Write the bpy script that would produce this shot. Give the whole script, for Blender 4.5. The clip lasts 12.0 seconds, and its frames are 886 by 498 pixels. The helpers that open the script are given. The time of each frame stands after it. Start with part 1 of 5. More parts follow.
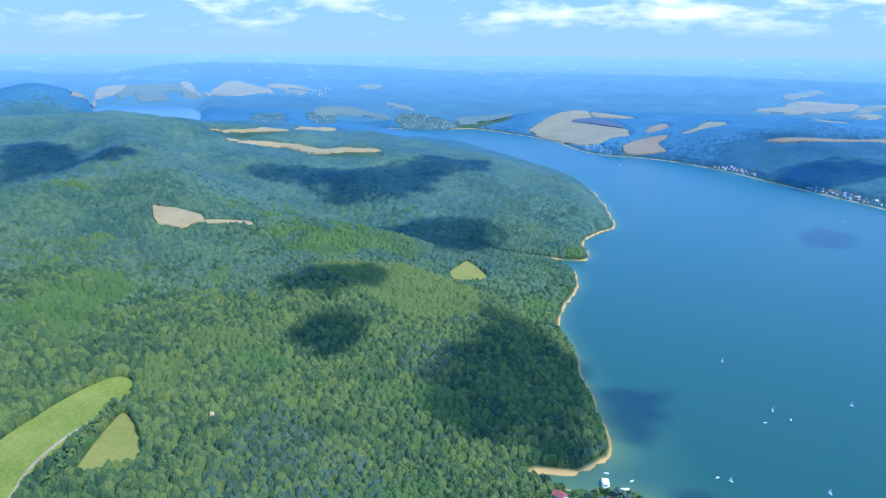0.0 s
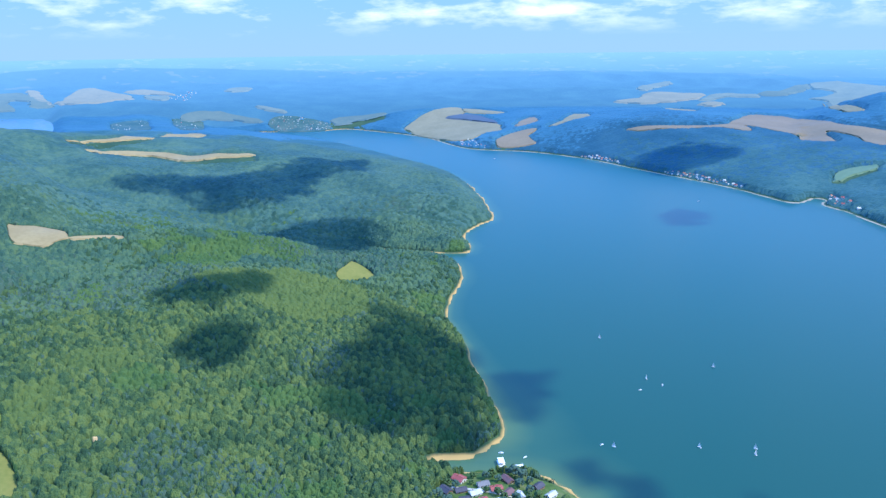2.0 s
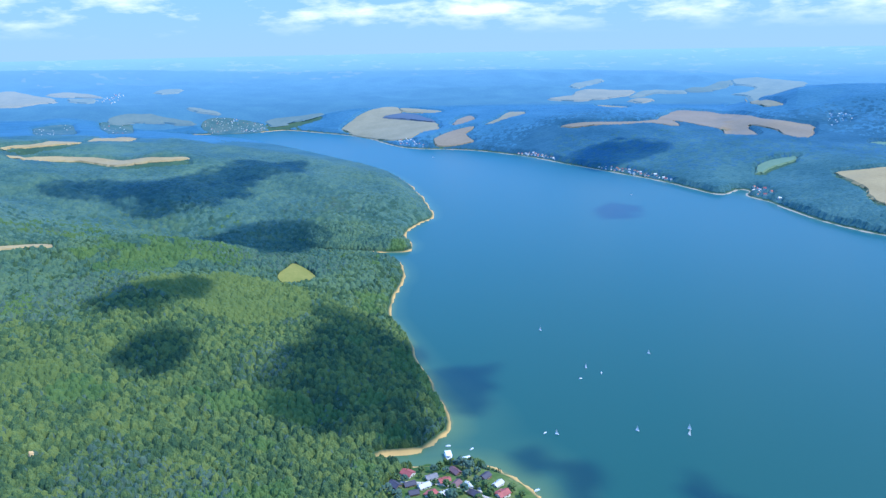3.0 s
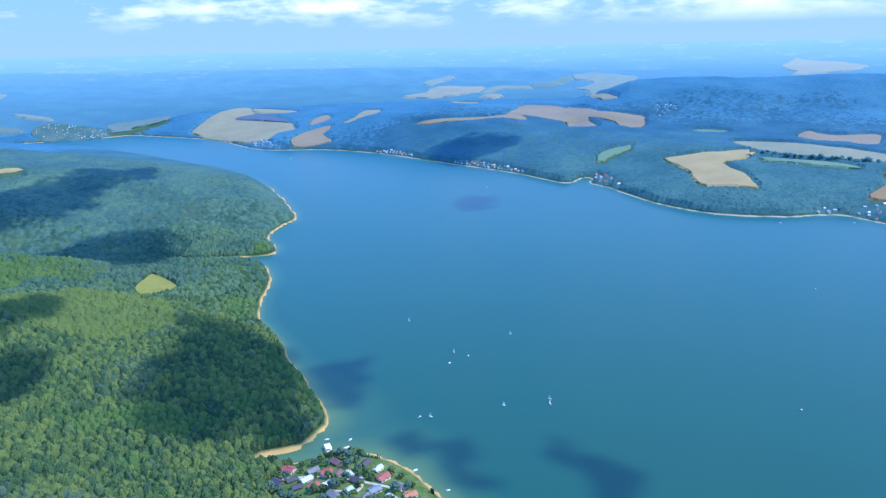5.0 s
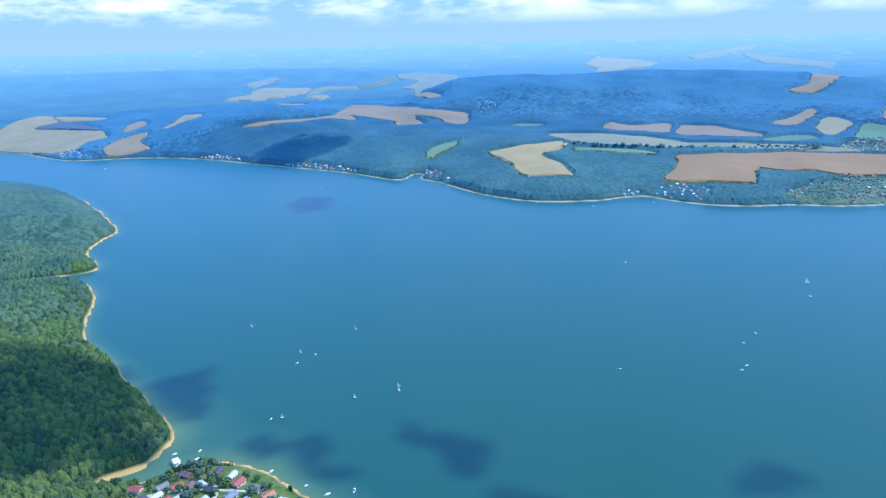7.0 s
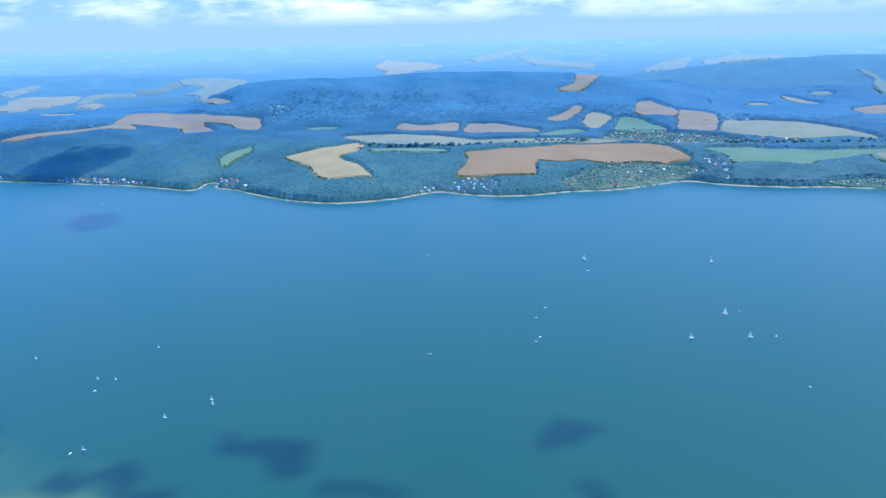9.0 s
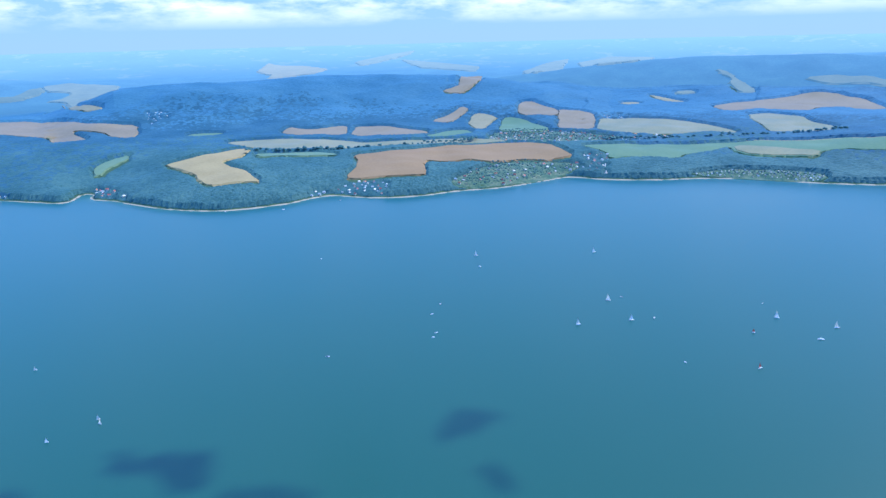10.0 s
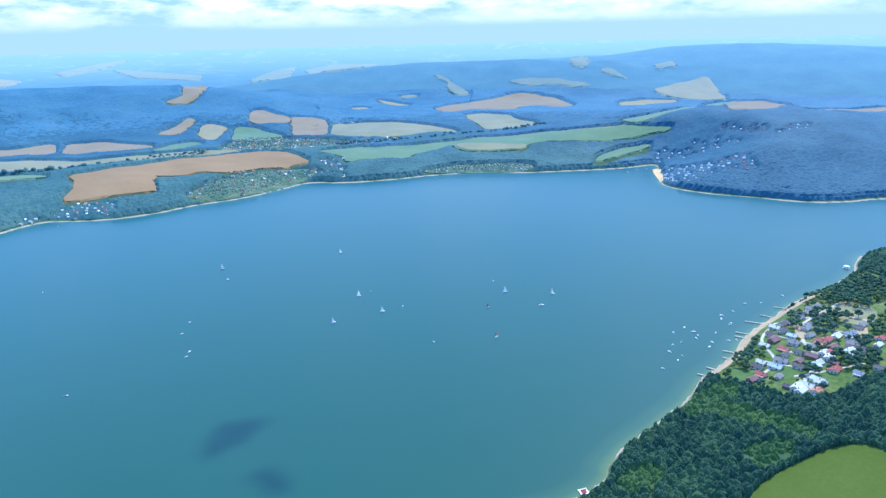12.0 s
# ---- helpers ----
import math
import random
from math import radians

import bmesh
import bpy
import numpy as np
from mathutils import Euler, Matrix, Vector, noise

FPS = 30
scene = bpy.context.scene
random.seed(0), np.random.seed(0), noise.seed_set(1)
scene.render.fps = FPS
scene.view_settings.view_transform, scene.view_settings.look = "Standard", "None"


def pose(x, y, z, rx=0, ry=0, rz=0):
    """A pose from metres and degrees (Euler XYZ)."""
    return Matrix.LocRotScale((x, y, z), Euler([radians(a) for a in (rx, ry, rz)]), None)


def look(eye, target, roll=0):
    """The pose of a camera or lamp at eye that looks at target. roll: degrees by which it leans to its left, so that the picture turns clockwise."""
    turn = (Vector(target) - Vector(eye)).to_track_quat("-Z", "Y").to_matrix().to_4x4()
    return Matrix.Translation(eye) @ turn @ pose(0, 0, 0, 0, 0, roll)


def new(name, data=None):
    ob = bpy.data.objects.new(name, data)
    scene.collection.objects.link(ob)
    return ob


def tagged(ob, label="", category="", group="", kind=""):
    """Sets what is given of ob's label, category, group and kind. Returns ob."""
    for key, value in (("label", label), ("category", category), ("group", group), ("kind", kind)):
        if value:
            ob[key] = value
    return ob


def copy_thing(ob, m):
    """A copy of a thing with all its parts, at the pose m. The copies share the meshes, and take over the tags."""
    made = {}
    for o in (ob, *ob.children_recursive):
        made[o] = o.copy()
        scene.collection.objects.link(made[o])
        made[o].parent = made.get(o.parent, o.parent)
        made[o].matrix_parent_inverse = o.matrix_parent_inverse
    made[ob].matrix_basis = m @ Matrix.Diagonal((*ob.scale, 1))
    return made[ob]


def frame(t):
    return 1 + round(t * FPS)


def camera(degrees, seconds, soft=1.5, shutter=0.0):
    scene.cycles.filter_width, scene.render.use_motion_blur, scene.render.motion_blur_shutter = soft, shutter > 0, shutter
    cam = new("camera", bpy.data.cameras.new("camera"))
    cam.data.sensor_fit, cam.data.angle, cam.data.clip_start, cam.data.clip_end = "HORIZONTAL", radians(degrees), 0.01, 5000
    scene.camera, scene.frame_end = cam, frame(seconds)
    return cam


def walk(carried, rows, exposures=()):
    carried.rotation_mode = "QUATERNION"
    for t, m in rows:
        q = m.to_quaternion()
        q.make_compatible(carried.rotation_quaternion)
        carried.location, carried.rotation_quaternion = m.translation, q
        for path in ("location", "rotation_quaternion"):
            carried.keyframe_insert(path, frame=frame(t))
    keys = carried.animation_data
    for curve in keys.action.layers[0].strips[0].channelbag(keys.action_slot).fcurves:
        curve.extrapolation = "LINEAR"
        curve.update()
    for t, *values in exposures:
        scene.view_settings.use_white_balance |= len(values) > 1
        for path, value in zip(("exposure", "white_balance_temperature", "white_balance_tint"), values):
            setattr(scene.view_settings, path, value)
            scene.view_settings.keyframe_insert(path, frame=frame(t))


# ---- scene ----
# ---------------------------------------------------------------- camera
cam = camera(65.0, 12.0, soft=1.4)
# seconds, x, y, z, heading (to the left of +y), tilt, lean
PATH = [
    (0, 0.1, 0.0, 296.1, 13.93, -16.03, 0.39),
    (0.5, 0.0, -1.9, 297.0, 10.99, -16.16, 0.03),
    (1, 0.1, -4.3, 297.3, 8.05, -16.13, -0.29),
    (1.5, 0.4, -6.8, 297.0, 5.97, -16.10, -0.56),
    (2, 0.4, -10.0, 296.9, 3.98, -16.12, -0.75),
    (2.5, 0.4, -13.5, 297.1, 1.51, -16.15, -0.92),
    (3, 0.3, -17.6, 297.9, -1.05, -16.26, -1.06),
    (4.8, -2.5, -37.0, 301.9, -11.43, -16.65, -1.35),
    (5.5, -4.8, -43.3, 302.0, -15.76, -16.74, -1.40),
    (6, -6.4, -47.1, 301.8, -18.93, -16.82, -1.45),
    (6.5, -8.2, -50.7, 301.4, -22.38, -16.89, -1.49),
    (7, -10.4, -54.4, 301.6, -26.57, -16.96, -1.53),
    (8.8, -19.3, -67.2, 301.8, -41.68, -17.08, -1.42),
    (9.5, -23.5, -72.4, 300.9, -47.36, -17.05, -1.40),
    (10, -27.1, -75.7, 300.6, -52.33, -17.03, -1.41),
    (10.5, -31.9, -78.7, 300.4, -57.74, -17.03, -1.41),
    (11, -37.2, -81.3, 300.5, -63.31, -16.99, -1.41),
    (11.5, -42.7, -83.5, 300.9, -68.96, -16.96, -1.39),
    (12, -47.3, -85.2, 301.2, -73.88, -16.94, -1.36),
]


def aim(x, y, z, heading, tilt, lean):
    a, b = radians(heading), radians(tilt)
    ahead = (-math.sin(a) * math.cos(b), math.cos(a) * math.cos(b), math.sin(b))
    return look((x, y, z), (x + ahead[0], y + ahead[1], z + ahead[2]), lean)


walk(cam, [(row[0], aim(*row[1:])) for row in PATH], [(0, 0.40, 5600, 10), (7, 0.40, 5600, 10), (9.5, 0.41, 5700, 10), (11, 0.48, 5830, 9), (12, 0.61, 6080, 6)])

# ---------------------------------------------------------------- sun and sky
SUN_BEARING, SUN_UP = 105.0, 50.0
sun_data = bpy.data.lights.new("sun", "SUN")
sun_data.energy, sun_data.angle, sun_data.color = 3.3, radians(0.55), (1.0, 0.94, 0.82)
sun = new("sun", sun_data)
TO_SUN = Vector((math.sin(radians(SUN_BEARING)) * math.cos(radians(SUN_UP)), math.cos(radians(SUN_BEARING)) * math.cos(radians(SUN_UP)), math.sin(radians(SUN_UP))))
sun.matrix_world = look(TO_SUN * 3000, (0, 0, 0))

world = bpy.data.worlds.new("sky")
scene.world = world
world.use_nodes = True
wn, wl = world.node_tree.nodes, world.node_tree.links
wn.clear()
out = wn.new("ShaderNodeOutputWorld")
back = wn.new("ShaderNodeBackground")
sky = wn.new("ShaderNodeTexSky")
sky.sky_type, sky.sun_disc, sky.sun_elevation, sky.sun_rotation = "NISHITA", False, radians(SUN_UP), radians(SUN_BEARING)
sky.air_density, sky.dust_density, sky.ozone_density, sky.altitude = 1.0, 0.3, 1.5, 300
coord = wn.new("ShaderNodeTexCoord")
stretch = wn.new("ShaderNodeMapping")
stretch.inputs["Scale"].default_value = (9, 9, 34)
puffs = wn.new("ShaderNodeTexNoise")
puffs.inputs["Scale"].default_value, puffs.inputs["Detail"].default_value, puffs.inputs["Roughness"].default_value = 1.0, 7, 0.58
ramp = wn.new("ShaderNodeValToRGB")
ramp.color_ramp.elements[0].position, ramp.color_ramp.elements[1].position = 0.45, 0.68
rise = wn.new("ShaderNodeSeparateXYZ")
window = wn.new("ShaderNodeMapRange")
fade = wn.new("ShaderNodeMapRange")
fade.inputs["From Min"].default_value, fade.inputs["From Max"].default_value, fade.inputs["To Min"].default_value, fade.inputs["To Max"].default_value = 0.09, 0.2, 1.0, 0.2
fewer = wn.new("ShaderNodeMath")
fewer.operation = "MULTIPLY"
window.inputs["From Min"].default_value, window.inputs["From Max"].default_value = 0.014, 0.045
times = wn.new("ShaderNodeMath")
times.operation = "MULTIPLY"
mix = wn.new("ShaderNodeMix")
mix.data_type = "RGBA"
mix.inputs["B"].default_value = (8.5, 8.8, 9.2, 1)
wl.new(coord.outputs["Generated"], stretch.inputs["Vector"])
wl.new(stretch.outputs[0], puffs.inputs["Vector"])
# more cloud on the sun's side
side = wn.new("ShaderNodeVectorMath")
side.operation, side.inputs[1].default_value = "DOT_PRODUCT", (TO_SUN.x * 0.14, TO_SUN.y * 0.14, 0)
lean_to = wn.new("ShaderNodeMath")
lean_to.operation = "ADD"
wl.new(coord.outputs["Generated"], side.inputs[0])
wl.new(side.outputs["Value"], lean_to.inputs[0])
wl.new(puffs.outputs[0], lean_to.inputs[1])
wl.new(lean_to.outputs[0], ramp.inputs[0])
wl.new(coord.outputs["Generated"], rise.inputs[0])
wl.new(rise.outputs["Z"], window.inputs["Value"])
wl.new(ramp.outputs[0], times.inputs[0])
wl.new(rise.outputs["Z"], fade.inputs["Value"])
wl.new(window.outputs[0], fewer.inputs[0])
wl.new(fade.outputs[0], fewer.inputs[1])
wl.new(fewer.outputs[0], times.inputs[1])
wl.new(times.outputs[0], mix.inputs["Factor"])
# moist air dims to pale blue towards the skyline
low = wn.new("ShaderNodeMapRange")
low.inputs["From Min"].default_value, low.inputs["From Max"].default_value, low.inputs["To Min"].default_value, low.inputs["To Max"].default_value = 0.0, 0.50, 0.95, 0.72
moist = wn.new("ShaderNodeMix")
moist.data_type = "RGBA"
moist.inputs["B"].default_value = (1.7, 3.95, 8.6, 1)
wl.new(rise.outputs["Z"], low.inputs["Value"])
wl.new(low.outputs[0], moist.inputs["Factor"])
wl.new(sky.outputs[0], moist.inputs["A"])
# paler haze right at the skyline
brim = wn.new("ShaderNodeMapRange")
brim.inputs["From Min"].default_value, brim.inputs["From Max"].default_value, brim.inputs["To Min"].default_value, brim.inputs["To Max"].default_value = 0.0, 0.13, 0.55, 0.0
pale_air = wn.new("ShaderNodeMix")
pale_air.data_type = "RGBA"
pale_air.inputs["B"].default_value = (3.4, 4.4, 7.3, 1)
zenith = wn.new("ShaderNodeMapRange")
zenith.inputs["From Min"].default_value, zenith.inputs["From Max"].default_value = 0.45, 0.9
overhead = wn.new("ShaderNodeMix")
overhead.data_type = "RGBA"
overhead.inputs["B"].default_value = (2.2, 5.8, 16.0, 1)
wl.new(rise.outputs["Z"], zenith.inputs["Value"])
wl.new(zenith.outputs[0], overhead.inputs["Factor"])
wl.new(moist.outputs["Result"], overhead.inputs["A"])
wl.new(rise.outputs["Z"], brim.inputs["Value"])
wl.new(brim.outputs[0], pale_air.inputs["Factor"])
wl.new(overhead.outputs["Result"], pale_air.inputs["A"])
wl.new(pale_air.outputs["Result"], mix.inputs["A"])
wl.new(mix.outputs["Result"], back.inputs["Color"])
back.inputs["Strength"].default_value = 0.12
wl.new(back.outputs[0], out.inputs[0])


# ---------------------------------------------------------------- materials
def material(name, base, rough=0.8, metal=0.0, spread=0.25, grain=1.5, patch=25.0, bump=0.0, island=0.0, sheen=0.0, tint=(0.25, 0.58, 1, 1), glow=None, uplift=0.0, spec=0.3, stands=0.55):
    """A surface with a base colour (one, or several that are mixed), varied at two sizes and, where asked, piece by piece."""
    m = bpy.data.materials.new(name)
    m.use_nodes = True
    n, l = m.node_tree.nodes, m.node_tree.links
    b = n["Principled BSDF"]
    shades = base if isinstance(base, list) else [tuple(c * (1 - spread) for c in base), base, tuple(min(1, c * (1 + spread)) for c in base)]
    place = n.new("ShaderNodeNewGeometry")
    small, large = n.new("ShaderNodeTexNoise"), n.new("ShaderNodeTexNoise")
    small.inputs["Scale"].default_value, small.inputs["Detail"].default_value = 1.0 / grain, 4
    large.inputs["Scale"].default_value, large.inputs["Detail"].default_value = 1.0 / patch, 3
    l.new(place.outputs["Position"], small.inputs["Vector"])
    l.new(place.outputs["Position"], large.inputs["Vector"])
    add = n.new("ShaderNodeMath")
    add.operation = "MULTIPLY_ADD"
    add.inputs[1].default_value = 1 - stands
    l.new(small.outputs[0], add.inputs[0])
    half = n.new("ShaderNodeMath")
    half.operation = "MULTIPLY"
    half.inputs[1].default_value = stands
    l.new(large.outputs[0], half.inputs[0])
    l.new(half.outputs[0], add.inputs[2])
    gain = n.new("ShaderNodeMath")
    gain.operation, gain.inputs[1].default_value, gain.inputs[2].default_value = "MULTIPLY_ADD", 1.7, -0.35
    l.new(add.outputs[0], gain.inputs[0])
    value = gain.outputs[0]
    if island:
        piece = n.new("ShaderNodeMath")
        piece.operation = "MULTIPLY_ADD"
        piece.inputs[1].default_value = island
        each = n.new("ShaderNodeAttribute")
        each.attribute_name = "tree"
        l.new(each.outputs["Fac"], piece.inputs[0])
        less = n.new("ShaderNodeMath")
        less.operation = "MULTIPLY_ADD"
        less.inputs[1].default_value, less.inputs[2].default_value = 1.0, -island / 2
        l.new(value, less.inputs[0])
        l.new(less.outputs[0], piece.inputs[2])
        value = piece.outputs[0]
    cr = n.new("ShaderNodeValToRGB")
    e = cr.color_ramp.elements
    while len(e) < len(shades):
        e.new(0.5)
    for k, c in enumerate(shades):
        e[k].position = 0.28 + 0.44 * k / max(1, len(shades) - 1)
        e[k].color = (*c[:3], 1)
    l.new(value, cr.inputs[0])
    l.new(cr.outputs[0], b.inputs["Base Color"])
    b.inputs["Roughness"].default_value, b.inputs["Metallic"].default_value = rough, metal
    b.inputs["Specular IOR Level"].default_value = spec
    # blue sheen on surfaces seen at low angles stands in for haze
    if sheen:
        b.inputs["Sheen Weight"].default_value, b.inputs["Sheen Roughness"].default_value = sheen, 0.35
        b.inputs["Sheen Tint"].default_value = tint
    if uplift:
        up = n.new("ShaderNodeMix")
        up.data_type = "VECTOR"
        up.inputs["Factor"].default_value = uplift
        lie = n.new("ShaderNodeAttribute")
        lie.attribute_name = "lie"
        l.new(lie.outputs["Vector"], up.inputs["B"])
        l.new(place.outputs["Normal"], up.inputs["A"])
        one = n.new("ShaderNodeVectorMath")
        one.operation = "NORMALIZE"
        l.new(up.outputs["Result"], one.inputs[0])
        l.new(one.outputs[0], b.inputs["Normal"])
    if bump:
        lumps = n.new("ShaderNodeTexNoise")
        lumps.inputs["Scale"].default_value, lumps.inputs["Detail"].default_value = 1.0 / (grain * 2.2), 5
        l.new(place.outputs["Position"], lumps.inputs["Vector"])
        bp = n.new("ShaderNodeBump")
        bp.inputs["Strength"].default_value, bp.inputs["Distance"].default_value = 0.8, bump
        l.new(lumps.outputs[0], bp.inputs["Height"])
        if uplift:
            l.new(one.outputs[0], bp.inputs["Normal"])
        l.new(bp.outputs[0], b.inputs["Normal"])
    if glow:
        l.new(cr.outputs[0], b.inputs["Emission Color"])
        b.inputs["Emission Strength"].default_value = glow
    return m


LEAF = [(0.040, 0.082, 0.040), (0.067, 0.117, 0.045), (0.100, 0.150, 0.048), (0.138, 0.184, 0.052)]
# each farther leaf set is bluer, with haze put into the colour
LEAF_MID_HAZE = [(0.038, 0.088, 0.060), (0.064, 0.122, 0.070), (0.102, 0.163, 0.074)]
LEAF_HEAD_HAZE = [(0.041, 0.097, 0.080), (0.064, 0.130, 0.093), (0.098, 0.168, 0.102)]
LEAF_FAR_HAZE = [(0.036, 0.100, 0.098), (0.052, 0.128, 0.122), (0.076, 0.160, 0.142)]
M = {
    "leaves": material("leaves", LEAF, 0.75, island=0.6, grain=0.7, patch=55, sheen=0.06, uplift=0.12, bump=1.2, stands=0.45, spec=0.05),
    "leaves_mid_haze": material("leaves_mid_haze", LEAF_MID_HAZE, 0.75, island=0.42, grain=1.5, patch=80, sheen=0.2, uplift=0.3, bump=0.8, stands=0.6, spec=0.05),
    "leaves_head_haze": material("leaves_head_haze", LEAF_HEAD_HAZE, 0.7, island=0.36, grain=2.6, patch=110, sheen=0.25, uplift=0.35, bump=0.8, spec=0.05),
    "leaves_far_haze": material("leaves_far_haze", LEAF_FAR_HAZE, 0.7, island=0.26, grain=4, patch=90, sheen=0.25, uplift=0.4, bump=0.8, spec=0.05),
    "leaves_dark": material("leaves_dark", [(0.024, 0.060, 0.038), (0.040, 0.087, 0.046), (0.068, 0.122, 0.052)], 0.75, island=0.45, grain=0.8, patch=40, sheen=0.15, uplift=0.25, bump=0.9, spec=0.05),
    "leaves_pale": material("leaves_pale", [(0.058, 0.105, 0.070), (0.090, 0.140, 0.092)], 0.75, island=0.4, sheen=0.2, uplift=0.15, bump=0.8, spec=0.05),
    "leaves_plant": material("leaves_plant", [(0.088, 0.134, 0.040), (0.128, 0.172, 0.046)], 0.75, island=0.3, grain=0.7, patch=40, sheen=0.15, uplift=0.3, bump=0.8, spec=0.05),
    "leaves_young": material("leaves_young", [(0.058, 0.116, 0.038), (0.096, 0.156, 0.044)], 0.75, island=0.4, patch=40, sheen=0.15, uplift=0.15, bump=0.8, spec=0.05),
    "bark": material("bark", (0.09, 0.065, 0.045), 0.9, grain=0.2),
    "meadow": material("meadow", [(0.150, 0.186, 0.032), (0.205, 0.235, 0.040), (0.262, 0.268, 0.062)], 0.85, grain=3, patch=45, sheen=0.04, spec=0.05),
    "dark_meadow": material("dark_meadow", [(0.070, 0.108, 0.016), (0.095, 0.130, 0.024)], 0.85, grain=3, patch=60, sheen=0.1, spec=0.05),
    "hay": material("hay", [(0.200, 0.206, 0.046), (0.275, 0.252, 0.064)], 0.85, grain=3, patch=30, sheen=0.04, spec=0.05),
    "lawn": material("lawn", [(0.055, 0.105, 0.026), (0.100, 0.155, 0.038), (0.185, 0.200, 0.080)], 0.85, grain=4, patch=22, sheen=0.1, spec=0.05),
    "stubble": material("stubble", [(0.330, 0.248, 0.112), (0.415, 0.315, 0.145)], 0.85, grain=5, patch=60, sheen=0.14, spec=0.05),
    # far gardens take a bluer green, with haze in the colour
    "garden_haze": material("garden_haze", [(0.060, 0.128, 0.080), (0.105, 0.172, 0.096), (0.21, 0.235, 0.14)], 0.85, grain=5, patch=25, sheen=0.3, spec=0.05),
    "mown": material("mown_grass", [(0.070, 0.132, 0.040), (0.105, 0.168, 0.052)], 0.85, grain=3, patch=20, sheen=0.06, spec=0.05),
    # village ground, pasture and far fields: haze is mixed into their colours
    "village_haze": material("village_haze", [(0.046, 0.112, 0.106), (0.070, 0.138, 0.118), (0.115, 0.165, 0.130)], 0.85, grain=6, patch=40, sheen=0.25, spec=0.05),
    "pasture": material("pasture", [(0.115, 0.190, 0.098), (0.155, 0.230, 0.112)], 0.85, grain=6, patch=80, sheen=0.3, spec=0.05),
    "stubble_haze": material("stubble_haze", [(0.255, 0.230, 0.130), (0.315, 0.28, 0.165)], 0.85, grain=8, patch=60, sheen=0.15, spec=0.05),
    "tan_haze": material("tan_haze", [(0.240, 0.190, 0.115), (0.290, 0.228, 0.14)], 0.85, grain=8, patch=90, sheen=0.2, spec=0.05),
    # haze is in these leaf colours; the second is darkened as if backlit
    "leaves_ridge_haze": material("leaves_ridge_haze", [(0.042, 0.132, 0.188), (0.054, 0.155, 0.214), (0.068, 0.178, 0.236)], 0.7, island=0.12, grain=8, patch=140, sheen=0.25, uplift=0.2, bump=1.0, spec=0.05),
    "leaves_deep_haze": material("leaves_deep_haze", [(0.028, 0.092, 0.126), (0.038, 0.110, 0.148), (0.050, 0.132, 0.166)], 0.7, island=0.12, grain=6, patch=90, sheen=0.25, uplift=0.4, bump=0.8, spec=0.05),
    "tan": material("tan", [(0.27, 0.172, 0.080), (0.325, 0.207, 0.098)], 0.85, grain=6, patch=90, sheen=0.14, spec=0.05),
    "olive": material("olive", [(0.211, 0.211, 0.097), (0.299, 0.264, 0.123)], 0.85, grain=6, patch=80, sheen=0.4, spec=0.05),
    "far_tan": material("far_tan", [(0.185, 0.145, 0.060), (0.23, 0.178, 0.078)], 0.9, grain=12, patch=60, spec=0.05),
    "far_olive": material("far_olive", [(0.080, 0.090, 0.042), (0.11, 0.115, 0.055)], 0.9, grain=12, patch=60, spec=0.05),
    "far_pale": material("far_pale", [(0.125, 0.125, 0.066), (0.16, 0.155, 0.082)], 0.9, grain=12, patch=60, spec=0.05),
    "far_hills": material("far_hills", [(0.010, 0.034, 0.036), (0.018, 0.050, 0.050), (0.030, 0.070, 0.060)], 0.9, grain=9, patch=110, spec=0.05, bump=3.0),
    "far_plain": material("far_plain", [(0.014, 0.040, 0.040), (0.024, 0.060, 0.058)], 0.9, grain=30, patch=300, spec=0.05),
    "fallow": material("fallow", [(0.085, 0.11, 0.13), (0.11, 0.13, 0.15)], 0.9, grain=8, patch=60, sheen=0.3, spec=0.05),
    # far meadow green, toned down in colour for haze
    "meadow_haze": material("meadow_haze", [(0.13, 0.21, 0.115), (0.18, 0.25, 0.13)], 0.85, grain=8, patch=70, sheen=0.4, spec=0.05),
    "far_water": material("far_water", (0.10, 0.24, 0.38), 0.15, grain=8, patch=60, spread=0.05),
    "sand": material("sand", [(0.56, 0.38, 0.17), (0.68, 0.48, 0.24)], 0.9, grain=1.5, patch=15),
    "beach": material("beach_sand", [(0.36, 0.265, 0.15), (0.47, 0.35, 0.21)], 0.9, grain=1.5, patch=14),
    "lane": material("lane_gravel", (0.50, 0.45, 0.36), 0.9, grain=1.5, patch=12),
    "path": material("path", (0.36, 0.29, 0.15), 0.9, grain=1.5, patch=15),
    "timber": material("timber", (0.46, 0.42, 0.35), 0.8, grain=0.3, patch=3),
    "white_hull": material("white_hull", (0.82, 0.82, 0.80), 0.3, grain=0.8, patch=5, spread=0.05),
    "sail": material("sail", (0.85, 0.85, 0.83), 0.6, grain=1, patch=5, spread=0.05),
    "red_sail": material("red_sail", (0.62, 0.09, 0.06), 0.6, grain=1, patch=5),
    "dark_hull": material("dark_hull", (0.05, 0.07, 0.10), 0.4, grain=1, patch=5),
    "glass": material("window_glass", (0.05, 0.07, 0.09), 0.08, grain=1, patch=5, spec=0.6),
    "render": material("wall_plaster", (0.72, 0.68, 0.60), 0.85, grain=0.6, patch=4, spread=0.1),
    "brown_wall": material("wall_boards", (0.25, 0.16, 0.10), 0.8, grain=0.4, patch=3),
    "thin_cloud": material("thin_cloud_vapour", (0.9, 0.9, 0.92), 1.0, grain=20, patch=90, spread=0.03),
    "cloud": material("cloud_vapour", (0.9, 0.9, 0.92), 1.0, grain=20, patch=90, spread=0.03),
}
